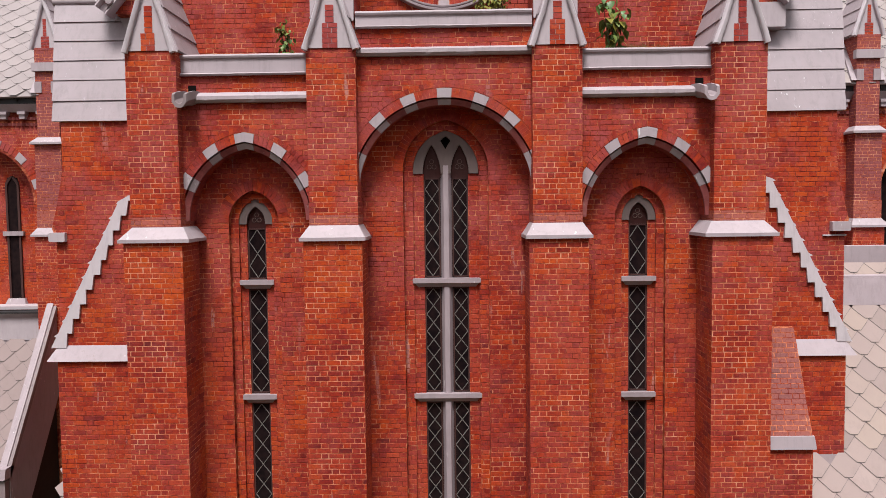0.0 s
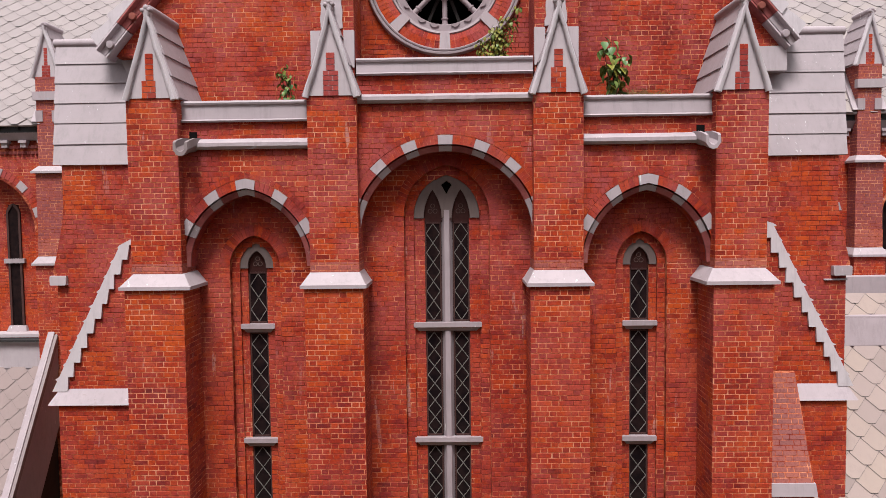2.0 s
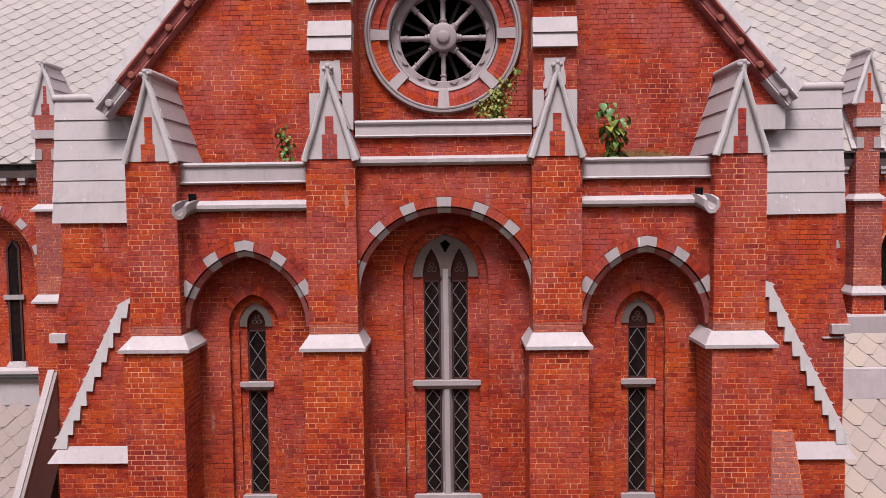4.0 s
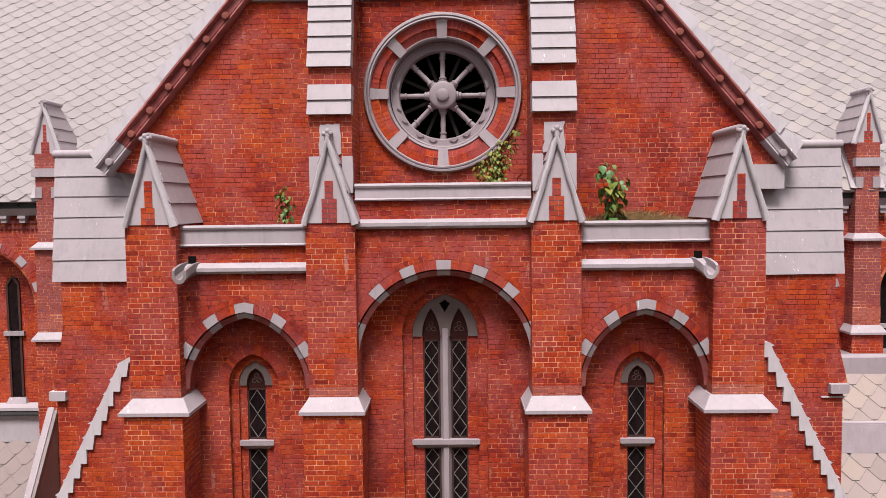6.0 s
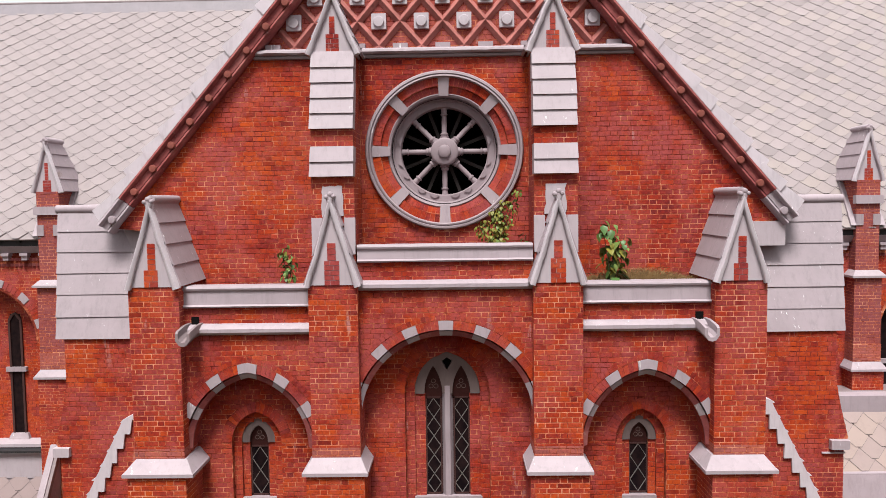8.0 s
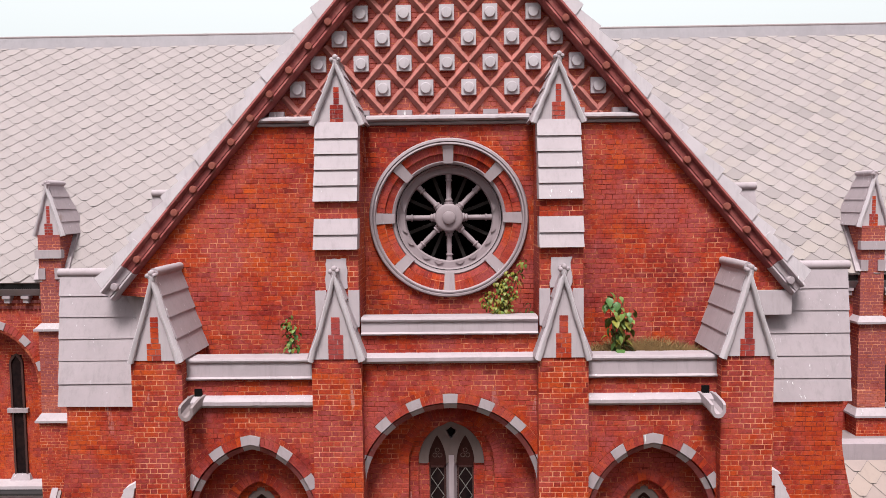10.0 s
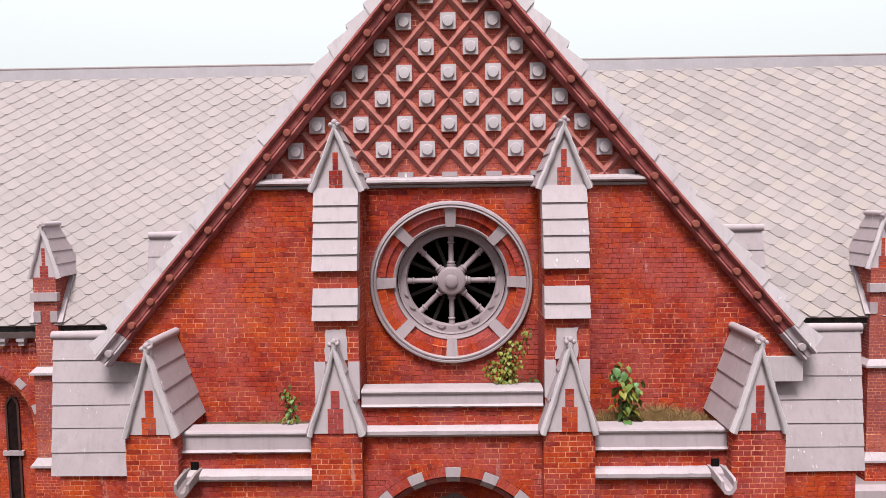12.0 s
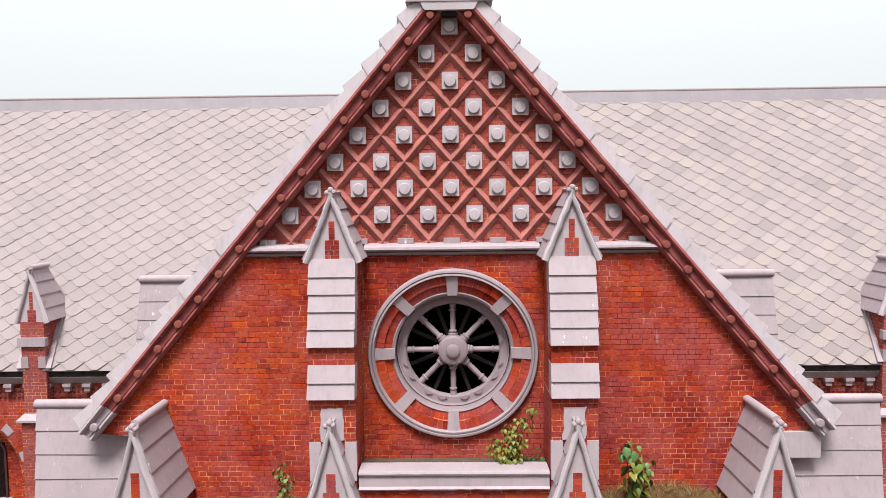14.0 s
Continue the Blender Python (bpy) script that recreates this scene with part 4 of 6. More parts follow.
# ---- rose window ----
def rose():
    cx, cz = ROSE
    win = thing("rose_window", "round wheel window with eight grey stone spokes", "window", at=(cx, 13.6, cz))
    def ring(name, profile, mat, label="", seg=96):
        return part(name, one(lathe, (cx, 0, cz), (0, 1, 0), profile, seg, True), mat, win, label, True)
    ring("hood_mould", [(1.315, 13.62), (1.32, 13.54), (1.335, 13.50), (1.36, 13.505), (1.37, 13.53), (1.385, 13.50), (1.42, 13.505), (1.445, 13.56), (1.45, 13.65)], GREY, "grey moulded outer ring")
    ring("backing", [(1.02, 13.668), (1.16, 13.634), (1.165, 13.592), (1.33, 13.588), (1.33, 13.9), (1.02, 13.9)], MORTAR)
    ring("inner_mould", [(0.975, 13.72), (0.985, 13.66), (1.02, 13.64), (1.045, 13.665), (1.05, 13.8), (0.98, 13.9)], ROSE_STONE, "grey rounded inner ring")
    ring("inner_fillet", [(0.925, 13.90), (0.94, 13.83), (0.962, 13.82), (0.972, 13.9), (0.93, 13.97)], ROSE_STONE)
    ring("rim", [(0.80, 13.90), (0.82, 13.865), (0.95, 13.855), (0.955, 14.02), (0.80, 14.02)], ROSE_STONE, "grey inner stone rim")
    # scalloped raised lips on the rim
    for k in range(8):
        for d in (-0.155, 0.155):
            a = k * math.pi / 4 + math.pi / 8 + d
            bm = bmesh.new()
            pts0, pts1 = [], []
            for i in range(7):
                f = i / 6
                aa = a - 0.10 + 0.2 * f
                rr = 0.835 + 0.05 * math.sin(math.pi * f)
                pts0.append((cx + rr * math.cos(aa), cz + rr * math.sin(aa)))
            loop = pts0 + [(cx + 0.82 * math.cos(a + 0.10), cz + 0.82 * math.sin(a + 0.10)), (cx + 0.82 * math.cos(a - 0.10), cz + 0.82 * math.sin(a - 0.10))]
            prism(bm, loop, [], 13.835, 13.87)
            part("scallop", bm, ROSE_STONE, win)
    # brick voussoirs in two orders, with eight keystones
    for k in range(8):
        a0 = k * math.pi / 4
        def at(r, a, y):
            return (cx + r * math.sin(a), y, cz + r * math.cos(a))
        w = 0.082
        low = [at(0.99, a0 - w * 1.06, 13.60), at(0.99, a0 + w * 1.06, 13.60), at(0.99, a0 + w * 1.06, 13.85), at(0.99, a0 - w * 1.06, 13.85)]
        high = [at(1.325, a0 - w * 0.93, 13.55), at(1.325, a0 + w * 0.93, 13.55), at(1.325, a0 + w * 0.93, 13.85), at(1.325, a0 - w * 0.93, 13.85)]
        part("keystone", one(hex8, low + high, 0.01), GREY, win, "pale grey wedge stone")
        n = 9
        for i in range(n):
            b0 = a0 + w + 0.006 + (math.pi / 4 - 2 * w - 0.012) * (i + 0.05) / n
            b1 = a0 + w + 0.006 + (math.pi / 4 - 2 * w - 0.012) * (i + 0.95) / n
            for r0, r1, ya, yb in ((1.17, 1.325, 13.583, 13.578), (1.04, 1.158, 13.658, 13.622)):
                low = [at(r0, b0, ya), at(r0, b1, ya), at(r0, b1, 13.8), at(r0, b0, 13.8)]
                high = [at(r1, b0, yb), at(r1, b1, yb), at(r1, b1, 13.8), at(r1, b0, 13.8)]
                part("brick", one(hex8, low + high, 0.007), BRICK_OBJ, win)
    # hub and spokes
    part("hub", one(lathe, (cx, 13.95, cz), (0, -1, 0), [(0.25, -0.08), (0.262, 0.04), (0.255, 0.13), (0.235, 0.145), (0.225, 0.15), (0.12, 0.158), (0.115, 0.19), (0.085, 0.205), (0.03, 0.21)], 40), ROSE_STONE, win, "round grey stone hub", True)
    for k in range(8):
        a = k * math.pi / 4
        d = Vector((math.sin(a), 0, math.cos(a)))
        o = Vector((cx, 13.95, cz))
        prof = [(0.08, 0.22), (0.085, 0.285), (0.062, 0.295), (0.075, 0.315), (0.072, 0.335), (0.056, 0.345), (0.046, 0.36), (0.050, 0.52), (0.046, 0.67), (0.066, 0.678), (0.066, 0.70), (0.05, 0.71), (0.056, 0.76), (0.062, 0.84)]
        part("spoke", one(lathe, o, d, prof, 16), ROSE_STONE, win, "turned grey stone spoke", True)
    # timbers, and a sheet painted near-black for the loft's darkness
    for k in range(8):
        a = k * math.pi / 4 + 0.42
        d = Vector((math.sin(a), 0, math.cos(a)))
        n = Vector((d.z, 0, -d.x)) * 0.03
        p0, p1 = Vector((cx, 14.08, cz)) + d * 0.1, Vector((cx, 14.08, cz)) + d * 0.98
        o = Vector((0, 0.05, 0))
        part("back_bar", one(hex8, [p0 - n, p0 + n, p0 + n + o, p0 - n + o, p1 - n, p1 + n, p1 + n + o, p1 - n + o]), TIMBER_AND_SHADE, win, "dark timber bar behind the wheel")
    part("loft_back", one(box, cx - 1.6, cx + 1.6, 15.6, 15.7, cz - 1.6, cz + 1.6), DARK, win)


rose()

# ---- diamond lattice in the gable head ----
DX, DZ, TOP_Z = 0.775, 0.442, 19.46
lat = thing("lattice", "faded red diamond lattice of brick ribs", "lattice", at=(0, 13.7, STRING))


def clip_rib(p, d):
    """The stretch of the line p + t d inside the gable head."""
    lo, hi = -20.0, 20.0
    for nx, nz, c in ((RAKE, 1, WALL_TOP - 0.10), (-RAKE, 1, WALL_TOP - 0.10), (0, -1, -(STRING + 0.10))):
        den = nx * d[0] + nz * d[1]
        num = c - nx * p[0] - nz * p[1]
        if abs(den) < 1e-9:
            if num < 0:
                return None
        elif den > 0:
            hi = min(hi, num / den)
        else:
            lo = max(lo, num / den)
    return (lo, hi) if hi - lo > 0.08 else None


slope = DZ / (DX / 2)
ln = math.hypot(1, slope)
for s in (-1, 1):
    d = (s / ln, slope / ln)
    for m in range(-14, 15):
        p = (m * DX + DX / 2, TOP_Z)
        got = clip_rib(p, d)
        if not got:
            continue
        a, b = (Vector((p[0] + d[0] * t, 0, p[1] + d[1] * t)) for t in got)
        dv = (b - a).normalized()
        k = Vector((-dv.z, 0, dv.x)) * 0.072
        ridge_y = 13.652 if s > 0 else 13.655
        bm = bmesh.new()
        rings = []
        for q in (a, b):
            rings.append([bm.verts.new(q + off + Vector((0, yy, 0))) for off, yy in ((-k, Y_LATTICE + 0.01), (-k * 0.97, Y_LATTICE - 0.014), (-k * 0.07, ridge_y), (k * 0.07, ridge_y), (k * 0.97, Y_LATTICE - 0.014), (k, Y_LATTICE + 0.01))])
        for i in range(6):
            bm.faces.new((rings[0][i], rings[0][(i + 1) % 6], rings[1][(i + 1) % 6], rings[1][i]))
        bm.faces.new(rings[0])
        bm.faces.new(list(reversed(rings[1])))
        part("rib", bm, LATTICE, lat)


def boss(x, z):
    b = thing("boss", "grey square stone with a raised round boss", "stone boss", "bosses in the lattice", at=(x, 13.7, z))
    part("plate", one(box, x - 0.135, x + 0.135, 13.655, 13.745, z - 0.14, z + 0.14, 0.012), BOSS_STONE, b)
    part("disc", one(lathe, (x, 13.66, z - 0.01), (0, -1, 0), [(0.098, -0.01), (0.098, 0.035), (0.088, 0.048), (0.02, 0.052)], 24), BOSS_STONE, b, "pale grey round disc", True)
    return b


first = None
for k in range(8):
    z = TOP_Z - DZ * k
    half = (WALL_TOP - z) / RAKE - 0.22
    xs = [i * DX for i in range(-5, 6)] if k % 2 == 0 else [(i + 0.5) * DX for i in range(-6, 6)]
    for x in xs:
        if abs(x) > half:
            continue
        if first is None:
            first = (boss(x, z), x, z)
        else:
            copy_thing(first[0], Matrix.Translation((x, 13.7, z)))
# half blocks that stand on the string
for i in range(-4, 5):
    x = i * DX
    if abs(x) < 3.15:
        b = thing("half_boss", "grey half stone block standing on the string course", "stone boss", "half blocks under the lattice", at=(x, 13.7, 15.9))
        part("plate", one(box, x - 0.135, x + 0.135, 13.62, 13.745, 15.88, 15.965, 0.012), GREY, b)

# ---- raking verge: red moulding with studs and overlapping slabs ----
def verge(s):
    p = thing("gable_verge", "raking gable verge with red studded moulding and grey slabs", "verge", "gable verges", at=(s * 3.2, 13.4, 16))
    ang = math.atan(RAKE)
    ct, st = math.cos(ang), math.sin(ang)
    def at(x, up, y):
        """A point at x on the wall's edge, lifted square to the slope."""
        return Vector((s * (x + up * st), y, WALL_TOP - RAKE * x + up * ct))
    x_lo = 5.85
    def rail(name, profile, mat, xa, xb, label=""):
        bm = bmesh.new()
        ra = [bm.verts.new(at(xa, u, y)) for u, y in profile]
        rb = [bm.verts.new(at(xb, u, y)) for u, y in profile]
        n = len(profile)
        for i in range(n):
            bm.faces.new((ra[i], ra[(i + 1) % n], rb[(i + 1) % n], rb[i]))
        bm.faces.new(ra)
        bm.faces.new(list(reversed(rb)))
        return part(name, bm, mat, p, label, True)
    apex, brk, d = 0.02, 5.76, -0.03
    rolls = [("roll", [(-0.01, 13.62), (-0.02, 13.52), (0.0, 13.455), (0.035, 13.43), (0.07, 13.45), (0.085, 13.52), (0.085, 13.7), (-0.01, 13.7)], RED_MOULD, "dark red rounded moulding"),
             ("band", [(0.083, 13.75), (0.083, 13.455), (0.19, 13.445), (0.19, 13.75)], RED_MOULD, "red studded band"),
             ("upper_roll", [(0.188, 13.75), (0.188, 13.43), (0.205, 13.39), (0.235, 13.372), (0.266, 13.385), (0.278, 13.41), (0.278, 13.75)], RED_MOULD, "peeling red rounded moulding")]
    for name, profile, mat, label in rolls:
        rail(name, [(u + d, y) for u, y in profile], mat, apex, brk, label)
        foot = rail("kneeler_" + name, [(u + d, y - 0.006) for u, y in profile], GREY_LIGHT, brk + 0.008, 6.17, "grey painted foot of the moulding")
        if name == "band":
            part("stud", one(lathe, at(6.02, 0.12 + d, 13.46), (0, -1, 0), [(0.072, -0.02), (0.072, 0.07), (0.062, 0.085), (0.01, 0.09)], 16), GREY, foot, "round grey stud", True)
    # studs
    for i in range(16):
        x = 0.595 - 0.357 + 0.357 * i
        if x > 5.75:
            break
        part("stud", one(lathe, at(x, 0.12 + d, 13.465), (0, -1, 0), [(0.068, -0.02), (0.068, 0.07), (0.058, 0.085), (0.01, 0.09)], 16), STUD, p, "round terracotta stud", True)
    # overlapping coping slabs, each lower end standing proud
    rng = random.Random(5 + s)
    step = 0.312
    for i in range(20):
        x0, x1 = 6.10 - step * i, 6.10 - step * (i + 1) - 0.05
        x1 = max(x1, 0.0)
        if x0 <= 0.05:
            break
        j = rng.uniform(-0.016, 0.016)
        t0, t1 = 0.475 + j, 0.37 + j
        y0 = 13.40 + rng.uniform(-0.015, 0.015)
        low = [at(x0 + 0.03, 0.277 + d, y0), at(x1, 0.277 + d, y0 + 0.012), at(x1, 0.277 + d, 14.3), at(x0 + 0.03, 0.277 + d, 14.3)]
        high = [at(x0 + rng.uniform(-0.03, 0.01), t0, y0), at(x1, t1, y0 + 0.012), at(x1, t1 + 0.08, 14.3), at(x0, t0 + 0.08, 14.3)]
        part("coping_slab", one(hex8, low + high, 0.014), FLASH, p)
    return p


verge(-1)
verge(1)
cap = thing("peak_stone", "grey stone block on the gable's peak", "stone block", at=(0, 13.4, 20.0))
part("cap_slab", one(hex8, [(-0.70, 13.34, 19.78), (0.70, 13.34, 19.78), (0.70, 14.3, 19.78), (-0.70, 14.3, 19.78), (-0.28, 13.34, 20.32), (0.28, 13.34, 20.32), (0.28, 14.3, 20.32), (-0.28, 14.3, 20.32)], 0.02), GREY, cap)
part("apron", one(hex8, [(-0.40, 13.36, 19.65), (0.40, 13.36, 19.65), (0.40, 13.72, 19.65), (-0.40, 13.72, 19.65), (-0.47, 13.35, 19.785), (0.47, 13.35, 19.785), (0.47, 13.72, 19.785), (-0.47, 13.72, 19.785)], 0.02), FLASH, cap, "pale weathered apron")
# the soffit's shade is given by this block's near-black colour
part("soffit_block", one(box, -0.21, 0.21, 13.45, 13.76, 19.59, 19.655, 0.01), TIMBER_AND_SHADE, cap, "block coloured dark for the shade under the peak")

# ---- walls and slab roofs beside the gable ----
def slab_roof(parent, xa, xb, z0, y0, z1, y1, n, mat, seed, ga=0.0, gb=0.0):
    """Courses of slabs up a slope; ga, gb: how far the two ends splay out at the top."""
    rng = random.Random(seed)
    for i in range(n):
        f0, f1 = i / n, (i + 1) / n
        za, zb = z0 + (z1 - z0) * f0, z0 + (z1 - z0) * f1 + 0.03
        ya, yb = y0 + (y1 - y0) * f0 - 0.03, y0 + (y1 - y0) * f1 + 0.006
        d = [rng.uniform(-0.008, 0.008) for _ in range(4)]
        xl0, xl1, xr0, xr1 = xa + ga * f0, xa + ga * f1, xb + gb * f0, xb + gb * f1
        part("roof_slab", one(hex8, [(xl0, ya + d[0], za + d[0]), (xr0, ya + d[1], za + d[1]), (xr0, ya + 0.1, za), (xl0, ya + 0.1, za),
                                     (xl1, yb, zb), (xr1, yb, zb), (xr1, yb + 0.1, zb), (xl1, yb + 0.1, zb)], 0.008), mat, parent)


def side(s):
    nm = "west" if s < 0 else "east"
    def X(x):
        return s * x
    # upper wall with its flaring outer edge
    def edge(z):
        if z > 9.9:
            return 7.03
        if z > 8.69:
            return 7.03 + 0.25 * ((9.9 - z) / 1.21) ** 1.3
        return 7.20
    prof = [(5.2, 0.0), (7.20, 0.0), (7.20, 8.5)] + [(edge(z), z) for z in (8.7, 8.9, 9.1, 9.3, 9.5, 9.7, 9.9, 10.7)] + [(5.2, 10.7)]
    w = wall("wall_" + nm, "red brick wall beside the gable with stepped plaster flashing", one(prism, [(X(a), b) for a, b in prof], [], Y_SIDE, 14.2))
    sp = (lambda z: [(5.36, edge(z))]) if s > 0 else (lambda z: [(-edge(z), -5.36)])
    skin(w, 6.5, 10.66, sp, (0, Y_SIDE, 0), singles=200, pick=lambda x, z: z > 7, seed=80 + s)
    side_skin = dict(u=(0, s, 0), n=(s, 0, 0))
    skin(w, 6.5, 8.5, lambda z: [(Y_SIDE, 14.2)] if s > 0 else [(-14.2, -Y_SIDE)], (X(7.20), 0, 0), seed=82 + s, **side_skin)
    skin(w, 9.9, 10.66, lambda z: [(Y_SIDE, 14.2)] if s > 0 else [(-14.2, -Y_SIDE)], (X(7.03), 0, 0), seed=84 + s, **side_skin)
    # lower, thicker wall; its top is a triangle under the raking flashing
    fl = lambda z: 5.72 + (9.30 - z) * 0.505          # x of the flashing's inner edge
    tri = [(5.3, 6.5), (fl(6.5), 6.5), (5.72, 9.30), (5.3, 9.30)]
    low = part("wall_thickening", one(prism, [(X(a), b) for a, b in tri], [], 13.16, Y_SIDE), MORTAR, w)
    skin(low, 6.5, 9.2, (lambda z: [(5.4, fl(z) - 0.03)]) if s > 0 else (lambda z: [(-fl(z) + 0.03, -5.4)]), (0, 13.16, 0), seed=86 + s)
    foot = part("wall_foot", one(box, *sorted((X(5.3), X(7.12))), 13.05, 13.6, 0, 6.35), MORTAR, w)
    skin(foot, 0.0, 6.33, lambda z: [tuple(sorted((X(5.4), X(7.12))))], (0, 13.05, 0), singles=60, seed=88 + s)
    skin(foot, 0.0, 6.33, lambda z: [(13.05, 13.6)] if s > 0 else [(-13.6, -13.05)], (X(7.12), 0, 0), seed=90 + s, **side_skin)
    # horizontal plastered ledge
    a, b = sorted((X(5.42), X(7.30)))
    led = [(a, 12.99, 6.29), (b, 12.99, 6.29), (b, 13.4, 6.29), (a, 13.4, 6.29)]
    ta, tb = (a, b - 0.16) if s > 0 else (a + 0.16, b)
    part("ledge", one(hex8, led + [(ta, 13.15, 6.56), (tb, 13.15, 6.56), (tb, 13.4, 6.56), (ta, 13.4, 6.56)], 0.015), GREY_LIGHT, w, "grey plastered sloping ledge")
    # stepped cement flashing
    outer_l, inner_l = [], []
    z = 6.52
    rng = random.Random(91 + s)
    top = 9.25 if s > 0 else 9.08
    while z < top:
        inner_l.append((fl(z) - 0.13 + rng.uniform(-0.02, 0.02), z))
        z2 = z + 0.268
        inner_l.append((fl(z) - 0.15 + rng.uniform(-0.02, 0.02), z2))
        z = z2
    z = 6.52
    while z < top:
        outer_l += [(fl(z) + 0.14, z), (fl(z + 0.2) + 0.14, z + 0.2), (fl(z + 0.21) + 0.14 + rng.uniform(0.02, 0.06), z + 0.215), (fl(z + 0.25) + 0.15, z + 0.255)]
        z += 0.268
    loop = inner_l + [(5.60, top + 0.11), (5.66, top + 0.25)] + list(reversed(outer_l))
    part("flashing", one(prism, [(X(p), q) for p, q in loop], [], 13.11, 13.34), FLASH, w, "stepped white cement flashing")
    # small plaster cap under the flare
    cz = 8.50
    if s > 0:
        part("plaster_cap", one(box, *sorted((X(6.93), X(7.26))), 13.22, 13.6, cz, cz + 0.17, 0.02), GREY_LIGHT, w)
        part("thin_ledge", one(box, X(6.80), X(7.215), 13.29, 13.4, 8.41, 8.435, 0.006), PLASTER, w, "thin cement ledge")
    else:
        part("plaster_cap", one(box, *sorted((X(7.0), X(7.30))), 13.24, 13.6, 8.46, 8.63, 0.02), PLASTER, w)
    # weathered slab roof above
    r = thing("slab_roof", "steep grey slab roof beside the gable", "roof", "slab roofs beside the gable", at=(X(6.4), 13.6, 10.7))
    slab_roof(r, *sorted((X(5.36), X(7.17))), 10.66, 13.31, 13.0, 14.12, 6, SLAB, 95 + s, *((0.0, 0.3) if s > 0 else (-0.3, 0.0)))
    part("core", one(hex8, [(min(X(5.3), X(7.12)), 13.36, 10.66), (max(X(5.3), X(7.12)), 13.36, 10.66), (max(X(5.3), X(7.12)), 14.5, 10.66), (min(X(5.3), X(7.12)), 14.5, 10.66),
                            (min(X(5.3), X(7.40)), 14.2, 12.98), (max(X(5.3), X(7.40)), 14.2, 12.98), (max(X(5.3), X(7.40)), 14.5, 12.98), (min(X(5.3), X(7.40)), 14.5, 12.98)]), PLASTER, r)
    part("ridge_roll", one(lathe, (X(5.9), 14.15, 13.03), (s, 0, 0), [(0.085, 0), (0.09, 0.7), (0.085, 1.60)], 14), GREY, r, "grey rounded ridge", True)
    # plaster block beside the kneeler
    if s > 0:
        part("plaster_block", one(box, 5.35, 6.17, 13.52, 13.9, 12.2, 12.64, 0.015), PLASTER, r, "grey plastered block")
    else:
        part("plaster_fillet", one(hex8, [(-5.50, 13.60, 11.45), (-5.3, 13.59, 11.45), (-5.3, 13.9, 11.45), (-5.50, 13.9, 11.45), (-6.15, 13.96, 12.655), (-5.3, 13.585, 12.62), (-5.3, 14.0, 12.62), (-6.15, 14.1, 12.655)]), SLAB, r, "grey plaster fillet beside the kneeler")
    return w


side(-1)
side(1)

# sloping brick buttress foot on the east side
st = thing("sloping_buttress", "lime-washed sloping brick buttress with a grey cap", "buttress", at=(5.85, 12.7, 0))
part("slope_body", one(hex8, [(5.44, 12.33, 5.05), (6.21, 12.33, 5.05), (6.21, 13.1, 5.05), (5.44, 13.1, 5.05), (5.44, 13.03, 6.80), (6.18, 13.03, 6.80), (6.18, 13.1, 6.80), (5.44, 13.1, 6.80)]), MORTAR, st)
v_dir = Vector((0, 0.70, 1.75)).normalized()
skin(st, 0.0, 1.88, lambda v: [(5.45, 6.20 - 0.03 * v / 1.88)], (0, 12.33, 5.05), v=v_dir, n=Vector((1, 0, 0)).cross(v_dir), mat=BRICK_PALE, seed=97)
brick_block(st, 5.44, 6.22, 12.33, 13.2, 0, 4.84, sides=(1,), singles=40, pick=lambda x, z: z > 3.6, seed=98, sz0=0.0)
part("cap", one(hex8, [(5.43, 12.27, 4.83), (6.26, 12.27, 4.83), (6.26, 13.1, 4.83), (5.43, 13.1, 4.83), (5.43, 12.30, 5.05), (6.23, 12.30, 5.05), (6.23, 13.1, 5.12), (5.43, 13.1, 5.12)], 0.015), GREY_LIGHT, st, "grey plastered cap")


# ---- slates ----
SLATE_W, SLATE_V = 0.634, 0.220
SLATE_MESH = {}
# rim colours that paint the shadow lines along each slate's lower edges
SLATE_EDGE = simple("slate_edge_shade", (0.17, 0.142, 0.140), 0.9, 0.4)
SLATE_TIP = simple("slate_tip_shade", (0.05, 0.04, 0.04), 0.9, 0.4)


def slate_points(w, h):
    q = w * 0.125
    return [(-w / 2, 0.0), (-q, -h * 0.93), (q, -h * 0.93), (w / 2, 0.0), (0.05, h * 0.98), (-0.05, h * 0.98)]


